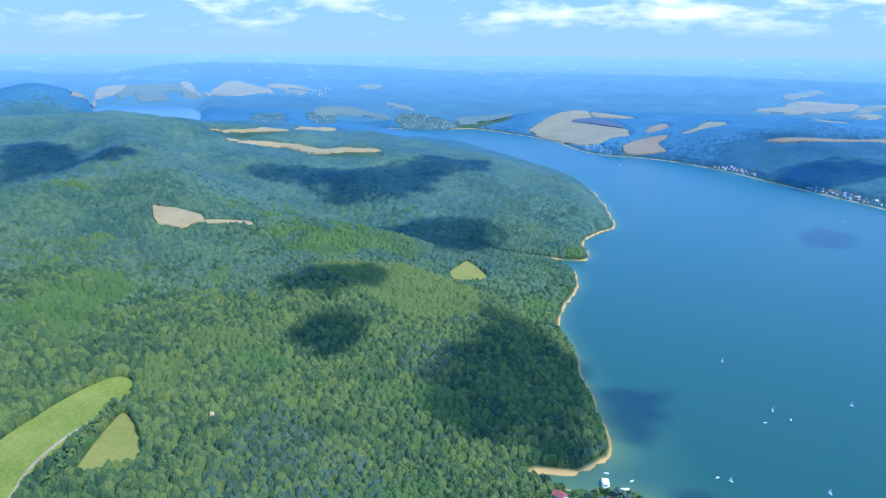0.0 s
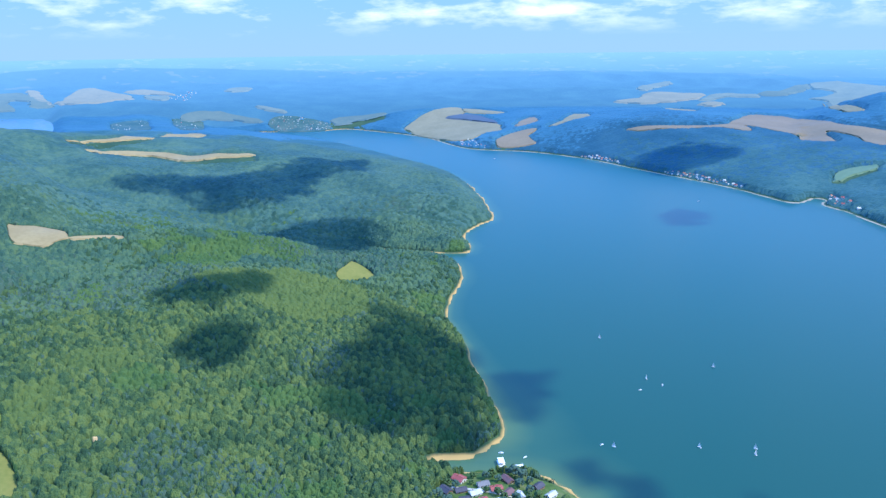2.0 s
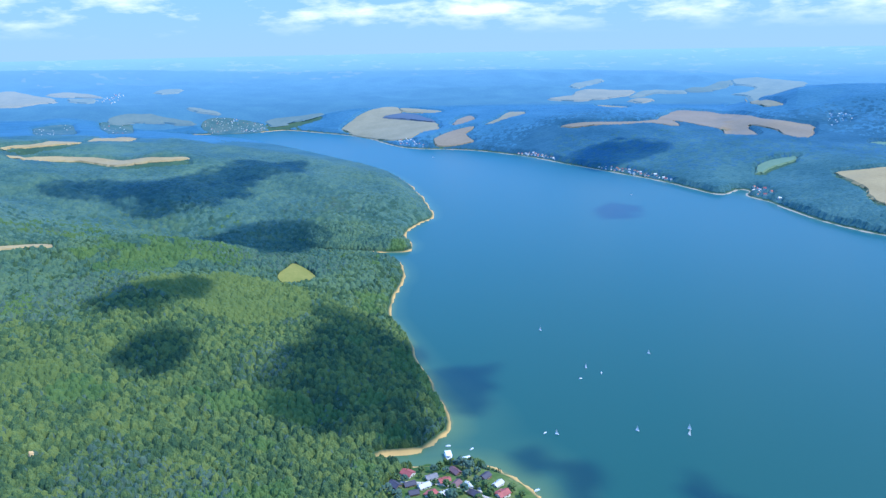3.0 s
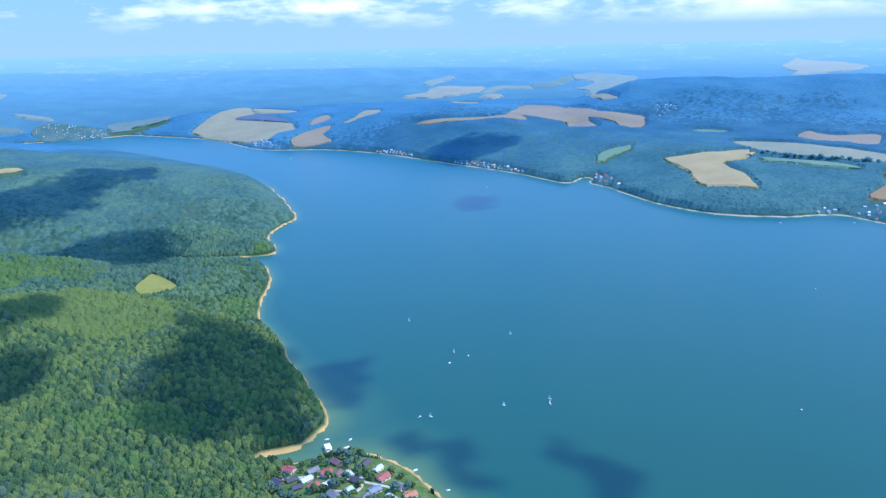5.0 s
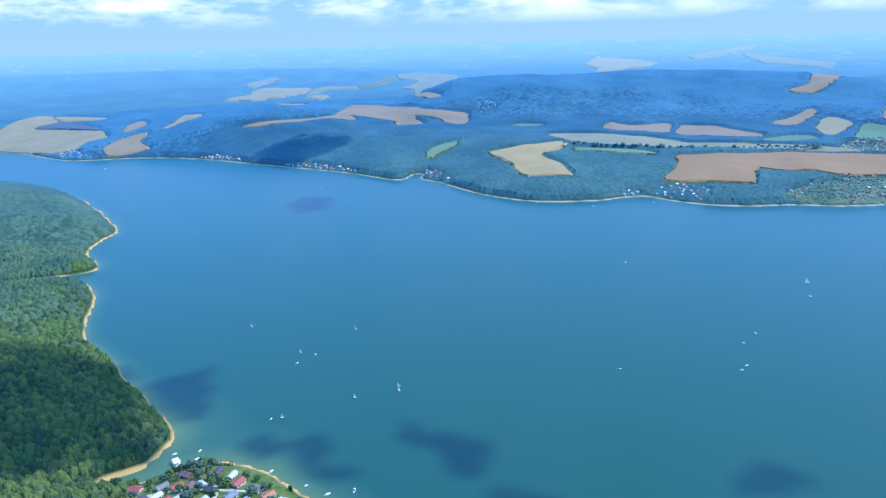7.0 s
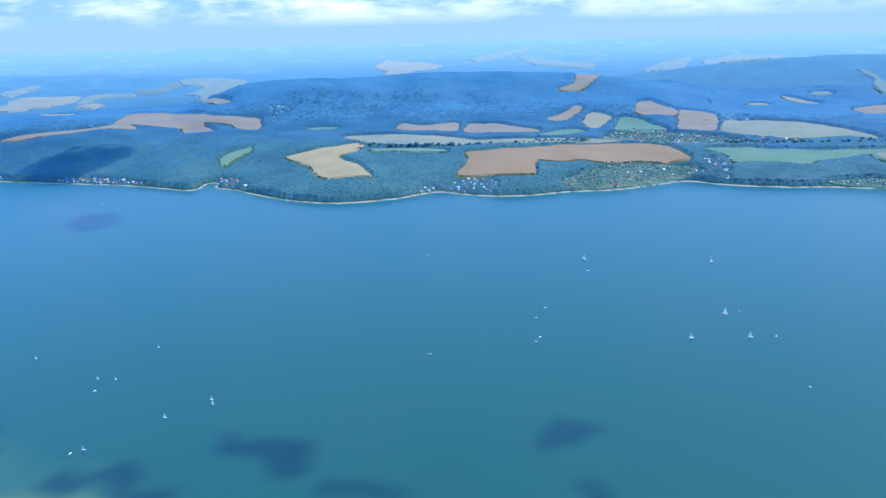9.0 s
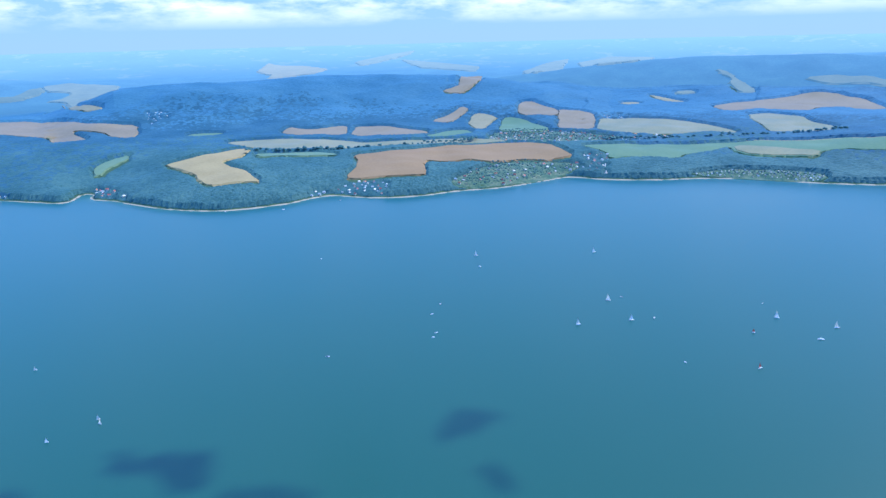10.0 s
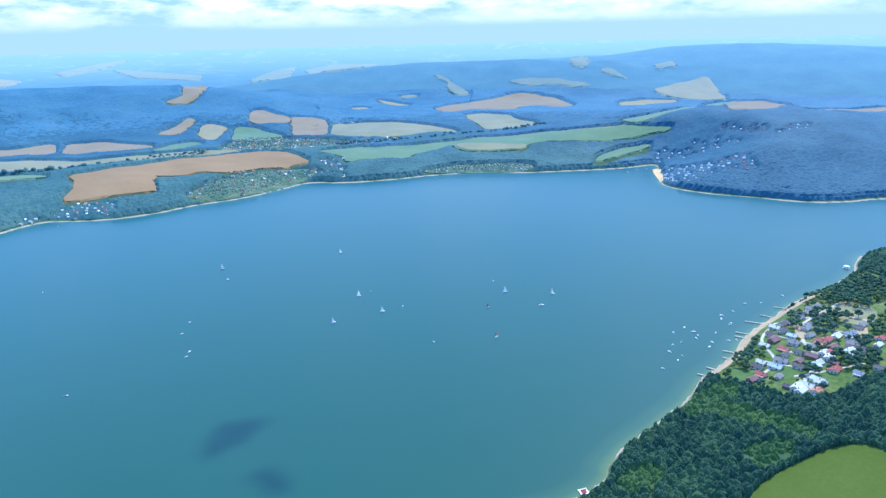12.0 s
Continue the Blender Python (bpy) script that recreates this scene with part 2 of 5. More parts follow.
# thin cloud lets part of the sun through
M["cloud"].node_tree.nodes["Principled BSDF"].inputs["Alpha"].default_value = 0.46
M["thin_cloud"].node_tree.nodes["Principled BSDF"].inputs["Alpha"].default_value = 0.2


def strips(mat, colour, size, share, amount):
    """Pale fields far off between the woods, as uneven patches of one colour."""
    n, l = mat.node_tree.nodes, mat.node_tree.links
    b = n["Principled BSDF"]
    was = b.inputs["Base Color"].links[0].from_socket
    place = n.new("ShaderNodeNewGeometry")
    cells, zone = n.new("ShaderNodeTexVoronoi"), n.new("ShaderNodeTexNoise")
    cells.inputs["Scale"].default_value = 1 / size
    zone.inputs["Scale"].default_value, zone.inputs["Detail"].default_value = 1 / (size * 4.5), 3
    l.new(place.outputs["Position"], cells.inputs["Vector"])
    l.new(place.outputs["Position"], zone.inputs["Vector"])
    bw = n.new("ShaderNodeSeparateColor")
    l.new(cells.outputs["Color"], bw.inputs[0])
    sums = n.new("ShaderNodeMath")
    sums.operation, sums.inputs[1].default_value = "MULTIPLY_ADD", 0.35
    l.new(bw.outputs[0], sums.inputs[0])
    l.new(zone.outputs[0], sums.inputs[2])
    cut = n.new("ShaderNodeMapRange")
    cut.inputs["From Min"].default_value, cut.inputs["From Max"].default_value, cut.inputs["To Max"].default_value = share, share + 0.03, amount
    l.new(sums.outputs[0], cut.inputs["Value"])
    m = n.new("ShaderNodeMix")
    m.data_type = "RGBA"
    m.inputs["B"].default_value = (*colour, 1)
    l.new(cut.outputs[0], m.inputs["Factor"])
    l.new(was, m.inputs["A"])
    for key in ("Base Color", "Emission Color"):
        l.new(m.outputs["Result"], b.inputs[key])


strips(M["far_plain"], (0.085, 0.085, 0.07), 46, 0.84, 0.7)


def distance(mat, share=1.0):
    """Puts bright haze into the emission of far land and fields, more the farther off."""
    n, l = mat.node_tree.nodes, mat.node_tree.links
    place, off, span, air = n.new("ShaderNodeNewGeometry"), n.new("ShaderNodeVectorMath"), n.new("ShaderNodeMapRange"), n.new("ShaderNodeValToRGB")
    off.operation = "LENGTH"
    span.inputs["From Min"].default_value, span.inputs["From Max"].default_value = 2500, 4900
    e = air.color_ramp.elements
    for k, (r_, c) in enumerate(HAZE):
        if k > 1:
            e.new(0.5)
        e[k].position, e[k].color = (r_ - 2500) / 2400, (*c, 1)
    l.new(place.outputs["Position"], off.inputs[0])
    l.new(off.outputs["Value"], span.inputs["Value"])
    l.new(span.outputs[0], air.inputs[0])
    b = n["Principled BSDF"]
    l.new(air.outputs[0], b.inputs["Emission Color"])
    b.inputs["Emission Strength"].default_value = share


# haze colours by distance, given off as glow
HAZE = [(2500, (0.052, 0.145, 0.295)), (3000, (0.070, 0.190, 0.39)), (3500, (0.100, 0.25, 0.50)), (4000, (0.135, 0.31, 0.58)), (4500, (0.18, 0.38, 0.64)), (4900, (0.25, 0.45, 0.69))]
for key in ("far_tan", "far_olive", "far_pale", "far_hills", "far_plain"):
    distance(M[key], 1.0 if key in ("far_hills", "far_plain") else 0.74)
ROOFS = {"g": (0.21, 0.20, 0.19), "d": (0.10, 0.09, 0.085), "b": (0.20, 0.23, 0.26), "l": (0.46, 0.52, 0.55), "p": (0.19, 0.105, 0.10), "r": (0.38, 0.10, 0.08),
         "w": (0.58, 0.57, 0.53), "n": (0.075, 0.07, 0.085), "t": (0.48, 0.19, 0.10)}
for key, c in ROOFS.items():
    M["roof_" + key] = material("roof_sheet_" + key, c, 0.5, grain=0.5, patch=4, spread=0.15)

# the lake bed and open ground: sand by the water, then grass and leaf litter
ground_mat = material("ground", [(0.036, 0.076, 0.040), (0.056, 0.105, 0.048), (0.085, 0.135, 0.055)], 0.9, grain=4, patch=60, sheen=0.2, spec=0.05)
n, l = ground_mat.node_tree.nodes, ground_mat.node_tree.links
edge = n.new("ShaderNodeAttribute")
edge.attribute_name = "shore"
wob = n.new("ShaderNodeTexNoise")
wob.inputs["Scale"].default_value, wob.inputs["Detail"].default_value = 0.03, 4
geo = n.new("ShaderNodeNewGeometry")
l.new(geo.outputs["Position"], wob.inputs["Vector"])
reach = n.new("ShaderNodeMath")
reach.operation, reach.inputs[1].default_value = "MULTIPLY_ADD", 8.0
l.new(wob.outputs[0], reach.inputs[0])
reach.inputs[2].default_value = -4.2
over = n.new("ShaderNodeMath")
over.operation = "SUBTRACT"
l.new(edge.outputs["Fac"], over.inputs[0])
l.new(reach.outputs[0], over.inputs[1])
soft_edge = n.new("ShaderNodeMapRange")
soft_edge.inputs["From Min"].default_value, soft_edge.inputs["From Max"].default_value = 2.0, -1.0
l.new(over.outputs[0], soft_edge.inputs["Value"])
sandy = n.new("ShaderNodeMix")
sandy.data_type = "RGBA"
# paler mix puts haze into far-shore sand; the near right shore is beige
gravel = n.new("ShaderNodeMix")
gravel.data_type = "RGBA"
gravel.inputs["A"].default_value, gravel.inputs["B"].default_value = (0.60, 0.37, 0.12, 1), (0.40, 0.34, 0.24, 1)
shore_pale = n.new("ShaderNodeAttribute")
shore_pale.attribute_name = "pale"
l.new(shore_pale.outputs["Fac"], gravel.inputs["Factor"])
l.new(gravel.outputs["Result"], sandy.inputs["B"])
l.new(soft_edge.outputs[0], sandy.inputs["Factor"])
bsdf = n["Principled BSDF"]
l.new(bsdf.inputs["Base Color"].links[0].from_socket, sandy.inputs["A"])
l.new(sandy.outputs["Result"], bsdf.inputs["Base Color"])

# lake water: clouded with silt, paler over the shallows, mirroring the sky
water_mat = bpy.data.materials.new("lake_water")
water_mat.use_nodes = True
n, l = water_mat.node_tree.nodes, water_mat.node_tree.links
bsdf = n["Principled BSDF"]
edge = n.new("ShaderNodeAttribute")
edge.attribute_name = "shore"
geo = n.new("ShaderNodeNewGeometry")
wob = n.new("ShaderNodeTexNoise")
wob.inputs["Scale"].default_value, wob.inputs["Detail"].default_value = 0.012, 4
l.new(geo.outputs["Position"], wob.inputs["Vector"])
reach = n.new("ShaderNodeMath")
reach.operation, reach.inputs[1].default_value = "MULTIPLY_ADD", 14.0
l.new(wob.outputs[0], reach.inputs[0])
shift = n.new("ShaderNodeMath")
shift.operation, shift.inputs[1].default_value = "SUBTRACT", 8.0
l.new(edge.outputs["Fac"], reach.inputs[2])
l.new(reach.outputs[0], shift.inputs[0])
depth = n.new("ShaderNodeMapRange")
depth.inputs["From Min"].default_value, depth.inputs["From Max"].default_value = 4.0, -110.0
l.new(shift.outputs[0], depth.inputs["Value"])
cr = n.new("ShaderNodeValToRGB")
e = cr.color_ramp.elements
for k, (p, c) in enumerate(((0.0, (0.44, 0.26, 0.06)), (0.035, (0.26, 0.22, 0.06)), (0.10, (0.095, 0.160, 0.058)), (0.40, (0.036, 0.106, 0.056)), (1.0, (0.015, 0.078, 0.049)))):
    if k > 1:
        e.new(p)
    e[k].position, e[k].color = p, (*c, 1)
l.new(depth.outputs[0], cr.inputs[0])
l.new(cr.outputs[0], bsdf.inputs["Base Color"])
bsdf.inputs["Roughness"].default_value, bsdf.inputs["IOR"].default_value = 0.22, 1.40
# blue sheen brightens far water in place of sky reflection and haze
bsdf.inputs["Sheen Weight"].default_value, bsdf.inputs["Sheen Roughness"].default_value, bsdf.inputs["Sheen Tint"].default_value = 0.40, 0.4, (0.08, 0.58, 0.98, 1)
waves = n.new("ShaderNodeTexNoise")
waves.inputs["Scale"].default_value, waves.inputs["Detail"].default_value = 0.35, 5
l.new(geo.outputs["Position"], waves.inputs["Vector"])
bp = n.new("ShaderNodeBump")
bp.inputs["Strength"].default_value, bp.inputs["Distance"].default_value = 0.2, 0.2
l.new(waves.outputs[0], bp.inputs["Height"])
l.new(bp.outputs[0], bsdf.inputs["Normal"])

# -- land form: the lake's outline and the heights of the land, in metres --
NEAR_SHORE = [(-52, 447), (-34, 438), (-12, 430), (8, 434), (30, 432), (50, 417), (66, 396), (78, 368), (108, 322), (160, 250),
              (225, 150), (300, 30), (345, -40), (378, -69), (410, -79), (475, -111), (518, -135), (560, -149), (604, -177), (662, -199),
              (704, -221), (762, -259), (828, -304), (865, -334), (915, -362), (955, -374), (990, -392), (1016, -440), (1010, -600), (980, -800)]
SOUTH_END = [(1050, -1000), (1250, -1100), (1350, -900), (1385, -700), (1368, -522), (1332, -451), (1316, -382), (1339, -300), (1360, -222)]
EAST_SHORE = [(1416, -140), (1523, -128), (1663, -122), (1616, -57), (1576, 18), (1528, 142), (1501, 268), (1459, 365), (1394, 438),
              (1345, 530), (1326, 615), (1260, 645), (1172, 676), (1079, 745), (995, 790), (941, 860), (912, 938), (820, 957), (724, 1010), (668, 1125),
              (650, 1275), (636, 1325), (662, 1378), (640, 1392), (584, 1354), (533, 1475), (457, 1604), (353, 1767), (270, 1904), (121, 2047)]
NORTH_SHORE = [(-14, 2090), (-93, 2152), (-230, 2414), (-411, 2577), (-555, 2675), (-667, 2604), (-952, 2584), (-1000, 2540), (-869, 2500),
               (-641, 2380), (-414, 2120), (-246, 1894), (-111, 1698), (-50, 1543), (-17, 1385), (6, 1225), (-12, 1180), (-38, 1120)]
WEST_SHORE = [(-40, 1070), (-30, 1030), (-40, 993), (-105, 997), (-180, 1014), (-178, 1002), (-108, 982), (-53, 951), (-36, 880),
              (-48, 811), (-49, 742), (-24, 661), (-9, 586), (-1, 545), (13, 492), (3, 468), (-14, 450), (-40, 450)]
HILLS = [(-880, 820, 20, 240), (-1180, 1150, 24, 280), (-420, 1500, 16, 190), (1860, -330, 72, 280), (650, 2350, 45, 380),
         (-1720, 1800, 128, 150), (420, 2050, 20, 160), (900, 1500, 12, 200), (-1250, 2250, 8, 300)]
# crests and valley floors of the near hills: a line with its heights, and how wide it reaches
CRESTS = [([(-700, 600, 104), (-731, 682, 108), (-775, 822, 112), (-792, 900, 118), (-789, 1033, 136), (-860, 1110, 146), (-931, 1176, 152), (-1048, 1275, 160), (-1137, 1264, 162), (-1225, 1178, 158)], 105),
          ([(-789, 1033, 136), (-700, 930, 116), (-640, 850, 102), (-600, 795, 90), (-520, 780, 76), (-462, 805, 64), (-389, 845, 65), (-335, 878, 55), (-285, 884, 45), (-235, 884, 31), (-165, 915, 19)], 62),
          ([(-1048, 1275, 158), (-961, 1341, 143), (-959, 1464, 124), (-885, 1567, 105), (-800, 1650, 92), (-697, 1767, 74)], 120),
          ([(-697, 1767, 74), (-456, 1638, 66), (-268, 1527, 58), (-141, 1393, 48), (-60, 1300, 28)], 100),
          ([(-860, 1330, 118), (-690, 1240, 84), (-560, 1190, 62)], 70), ([(-560, 1480, 86), (-400, 1430, 71), (-250, 1350, 55), (-120, 1250, 34)], 70),
          ([(-640, 480, 70), (-560, 560, 72), (-520, 660, 70)], 80), ([(-330, 470, 40), (-300, 600, 44), (-330, 720, 52)], 75)]
FLOORS = [([(-1010, 680, 66), (-890, 830, 78), (-905, 930, 86), (-935, 1040, 100)], 70),
          ([(-150, 1000, 1), (-290, 1030, 9), (-400, 1065, 17), (-520, 1090, 30), (-620, 1110, 46), (-720, 1140, 68), (-800, 1200, 100)], 72),
          ([(-560, 1090, 36), (-600, 1220, 60), (-640, 1330, 78)], 40), ([(-440, 500, 42), (-450, 620, 48), (-440, 720, 54)], 55), ([(-330, 1060, 12), (-360, 1180, 34), (-430, 1320, 60)], 45)]
# crests of the far ridges: their reach to this side and beyond, and (bearing, distance, height of the crest) along each
RIDGES = [(330, 300, [(22, 2450, 60), (25, 2460, 105), (28, 2470, 150), (33, 2480, 160), (38, 2500, 157), (42, 2560, 166), (46, 2600, 164), (50, 2600, 160), (54, 2580, 152), (58, 2550, 136), (62, 2500, 112), (65, 2450, 85), (68, 2400, 50)]),
          (380, 300, [(54, 3000, 90), (59, 3150, 122), (63, 3180, 146), (67, 3200, 168), (71, 3220, 185), (76, 3240, 194), (82, 3260, 198), (88, 3300, 180), (92, 3300, 120), (98, 3300, 60)]),
          (520, 300, [(78, 3600, 170), (85, 3650, 190), (89, 3680, 198), (93, 3700, 233), (98, 3700, 243), (103, 3700, 233), (110, 3700, 205), (118, 3700, 190)]),
          (330, 260, [(-48, 3100, 40), (-36.5, 3100, 52), (-34, 3100, 82), (-31, 3100, 100), (-28, 3100, 104), (-24, 3100, 92), (-20, 3100, 72), (-15, 3100, 60)]),
          (260, 260, [(-60, 4050, 190), (-44, 4050, 180), (-39, 4080, 165), (-35, 4100, 210), (-32, 4100, 222), (-27, 4100, 214), (-22, 4100, 205), (-12, 4000, 180), (0, 3900, 172), (12, 3800, 168), (22, 3700, 150), (30, 3700, 120)]),
          (160, 200, [(-10, 3300, 60), (0, 3300, 112), (10, 3350, 118), (18, 3400, 112), (26, 3450, 100)])]

_table = np.random.RandomState(7).rand(256, 256)


def ripple(x, y, size, seed=0):
    """Smooth noise of -1 to 1 with hills about size metres apart."""
    u, v = np.asarray(x, float) / size + seed * 37.3, np.asarray(y, float) / size + seed * 11.7
    i, j = np.floor(u).astype(int), np.floor(v).astype(int)
    a, b = u - i, v - j
    a, b = a * a * (3 - 2 * a), b * b * (3 - 2 * b)
    g = lambda p, q: _table[p % 256, q % 256]
    return 2 * ((g(i, j) * (1 - a) + g(i + 1, j) * a) * (1 - b) + (g(i, j + 1) * (1 - a) + g(i + 1, j + 1) * a) * b) - 1


def rounded(points, steps=4, closed=True):
    """A smooth line through the points."""
    p, out = np.array(points, float), []
    n = len(p)
    for k in range(n if closed else n - 1):
        a, b, c, d = (p[(k + o) % n] if closed else p[min(max(k + o, 0), n - 1)] for o in (-1, 0, 1, 2))
        for s in np.arange(steps) / steps:
            out.append(0.5 * (2 * b + (c - a) * s + (2 * a - 5 * b + 4 * c - d) * s * s + (3 * b - a - 3 * c + d) * s ** 3))
    return np.array(out if closed else out + [p[-1]])


def line_distance(x, y, line, closed=False):
    """Distance of the points from a line."""
    a = np.asarray(line, float)
    b = np.roll(a, -1, 0) if closed else a[1:]
    best = np.full(np.shape(x), 1e9)
    for (ax, ay), (bx, by) in zip(a, b):
        ux, uy = bx - ax, by - ay
        s = np.clip(((x - ax) * ux + (y - ay) * uy) / (ux * ux + uy * uy + 1e-9), 0, 1)
        best = np.minimum(best, (x - ax - s * ux) ** 2 + (y - ay - s * uy) ** 2)
    return np.sqrt(best)


def inside(x, y, ring):
    """Which points lie inside a ring."""
    a = np.asarray(ring, float)
    x, y = np.asarray(x, float), np.asarray(y, float)
    odd = np.zeros(np.shape(x), bool)
    for (ax, ay), (bx, by) in zip(a, np.roll(a, -1, 0)):
        if ay != by:
            odd ^= ((ay > y) != (by > y)) & (x < (bx - ax) * (y - ay) / (by - ay) + ax)
    return odd


def step(v, lo, hi):
    s = np.clip((v - lo) / (hi - lo), 0, 1)
    return s * s * (3 - 2 * s)


SHORE = rounded(NEAR_SHORE + SOUTH_END + EAST_SHORE + NORTH_SHORE + WEST_SHORE, 4)
GX, GY, CELL = -3100, -1500, 9.0
_gx, _gy = np.meshgrid(np.arange(GX, 2300, CELL), np.arange(GY, 3100, CELL), indexing="ij")
_shore = line_distance(_gx, _gy, SHORE, True) * np.where(inside(_gx, _gy, SHORE), -1, 1)


def shore(x, y):
    """Distance from the lake's edge: above nought on land."""
    u = np.clip((np.asarray(x, float) - GX) / CELL, 0, _shore.shape[0] - 1.001)
    v = np.clip((np.asarray(y, float) - GY) / CELL, 0, _shore.shape[1] - 1.001)
    i, j = u.astype(int), v.astype(int)
    a, b = u - i, v - j
    s = (_shore[i, j] * (1 - a) + _shore[i + 1, j] * a) * (1 - b) + (_shore[i, j + 1] * (1 - a) + _shore[i + 1, j + 1] * a) * b
    return s + 1.6 * ripple(x, y, 17, 3) + 2.5 * ripple(x, y, 55, 4)


def nearest(x, y, line):
    """Distance of the points from a line with heights, and the line's height beside each."""
    best, level = np.full(np.shape(x), 1e12), np.zeros(np.shape(x))
    for (ax, ay, az), (bx, by, bz) in zip(line, line[1:]):
        ux, uy = bx - ax, by - ay
        s = np.clip(((x - ax) * ux + (y - ay) * uy) / (ux * ux + uy * uy), 0, 1)
        q = (x - ax - s * ux) ** 2 + (y - ay - s * uy) ** 2
        level = np.where(q < best, az + (bz - az) * s, level)
        best = np.minimum(best, q)
    return np.sqrt(best), level


def height(x, y):
    """The land's height over the lake."""
    x, y = np.asarray(x, float), np.asarray(y, float)
    d = shore(x, y)
    u = np.maximum(d, 0)
    east = step((x + 350) * 0.879 + (y - 2400) * 0.477, -120, 120)
    west_h = 135 * (1 - np.exp(-u / 1000)) + 3.0 * (1 - np.exp(-u / 6))
    east_h = 24 * (1 - np.exp(-u / 110)) + 0.034 * u + 2.0 * (1 - np.exp(-u / 6))
    h = west_h * (1 - east) + east_h * east
    hold = step(u, 10, 260)
    for hx, hy, up, wide in HILLS:
        h = h + up * hold * np.exp(-((x - hx) ** 2 + (y - hy) ** 2) / (2 * wide * wide))
    bank = step(u, 4, 60) * (1 - east)
    for lines, sign in ((CRESTS, 1), (FLOORS, -1)):
        for line, wide in lines:
            far_off, level = nearest(x, y, line)
            h = h + np.maximum(sign * (level - h), 0) * sign * bank * np.exp(-(far_off / wide) ** 2)
    h = h + hold * (4.5 * ripple(x, y, 190, 1) * (1 + 0.5 * (1 - east)) + 3.4 * ripple(x, y, 85, 9) * (1 - east) + 1.6 * ripple(x, y, 45, 2))
    bed = np.maximum(0.09 * d, -7.0)
    h = np.where(d > 0, h, bed)
    # far land is drawn in and raised in ridges to fit the camera's skyline
    r, az = np.hypot(x, y), np.degrees(np.arctan2(x, y))
    far = np.interp(r, [2250, 2700, 3100, 3700, 4100, 4500, 4900, 6000], [56, 58, 80, 132, 157, 192, 255, 262])
    w = step(r, 2250, 2900) * np.where(d > 0, np.maximum(step(d, 5, 300), step(r, 2800, 3150)), step(r, 2850, 3000))
    z = h * (1 - w) + far * w
    folds = np.abs(ripple(x + 0.5 * y, y, 210, 6)) * 16 + 7 * ripple(x, y, 120, 8) + 3 * ripple(x, y, 55, 10)
    dry = step(d, 20, 260)
    for front, rear, crest in RIDGES:
        at = [c[0] for c in crest]
        up = np.interp(az, at, [c[2] for c in crest], 0, 0) + 3 * ripple(x, y, 90, 12)
        gap = r - np.interp(az, at, [c[1] for c in crest]) - 40 * ripple(az, az * 0, 5, front * 0.01)
        bump = np.exp(-(gap / np.where(gap < 0, front, rear)) ** 2)
        z = z + np.maximum(up - z, 0) * bump * dry
        z = z - folds * dry * 4 * bump * (1 - bump) * (up > 80) * 0.9
    # a hollow cut so the camera sees the arm of water among the far hills
    arm = step(az, -41, -39.6) * (1 - step(az, -33.4, -32.2)) * step(r, 1980, 2160) * (1 - step(r, 3120, 3240))
    return z * (1 - arm) + np.minimum(z, 52) * arm
# -- end of land form --

# ---------------------------------------------------------------- land, water, backdrop
def sheet(name, mat, x, y, z, faces, extra=None, pale=None):
    me = bpy.data.meshes.new(name)
    me.from_pydata(np.stack([x, y, z], 1).tolist(), [], faces)
    if extra is not None:
        a = me.attributes.new("shore", "FLOAT", "POINT")
        a.data.foreach_set("value", np.asarray(extra, np.float32))
    if pale is not None:
        me.attributes.new("pale", "FLOAT", "POINT").data.foreach_set("value", np.asarray(pale, np.float32))
    me.materials.append(mat)
    me.polygons.foreach_set("use_smooth", [True] * len(me.polygons))
    return new(name, me)


bearings = np.radians(np.concatenate([np.arange(-58, 118, 0.40), np.arange(118.2, 302, 3.0)]))


def rings(radii):
    r, a = np.meshgrid(radii, bearings, indexing="ij")
    x, y = (r * np.sin(a)).ravel(), (r * np.cos(a)).ravel()
    n_b, quads = len(bearings), []
    i, j = np.meshgrid(np.arange(len(radii) - 1), np.arange(n_b), indexing="ij")
    k = (j + 1) % n_b
    quads = np.stack([i * n_b + j, (i + 1) * n_b + j, (i + 1) * n_b + k, i * n_b + k], -1).reshape(-1, 4)[:, ::-1]
    return x, y, quads


R0, R1, R2 = 8.0, 2800.0, 4900.0
x, y, quads = rings(np.concatenate([[R0], np.geomspace(40, 900, 120), np.arange(912, R1, 13.5), [R1]]))
d = shore(x, y)
z = height(x, y)
# the banks fall off gently by the near cove, steeply elsewhere
bank = d * np.where(d < 0, 1.7 + 3.3 * step(np.hypot(x - 30, y - 455), 70, 210), 1.0)
ground = sheet("ground", ground_mat, x, y, z, quads.tolist() + [list(range(len(bearings)))[::-1]], d * (1 + 1.8 * step((x + 350) * 0.879 + (y - 2400) * 0.477, -120, 120) + 2.2 * step(np.hypot(x, y), 1200, 2200)), np.maximum(step((x + 350) * 0.879 + (y - 2400) * 0.477, -120, 120), step(x, 150, 420)))
tagged(ground, "rolling wooded and grassy land round a lake, sandy at the water", "ground", kind="structure")
wet = (d < 25)[quads].any(1) & (np.hypot(x, y)[quads[:, 0]] < 2790)
used, back_to = np.unique(quads[wet], return_inverse=True)
lake = sheet("water", water_mat, x[used], y[used], np.zeros(len(used)), back_to.reshape(-1, 4).tolist(), bank[used])
tagged(lake, "calm blue-green lake water, sandy in the shallows", "lake", kind="structure")
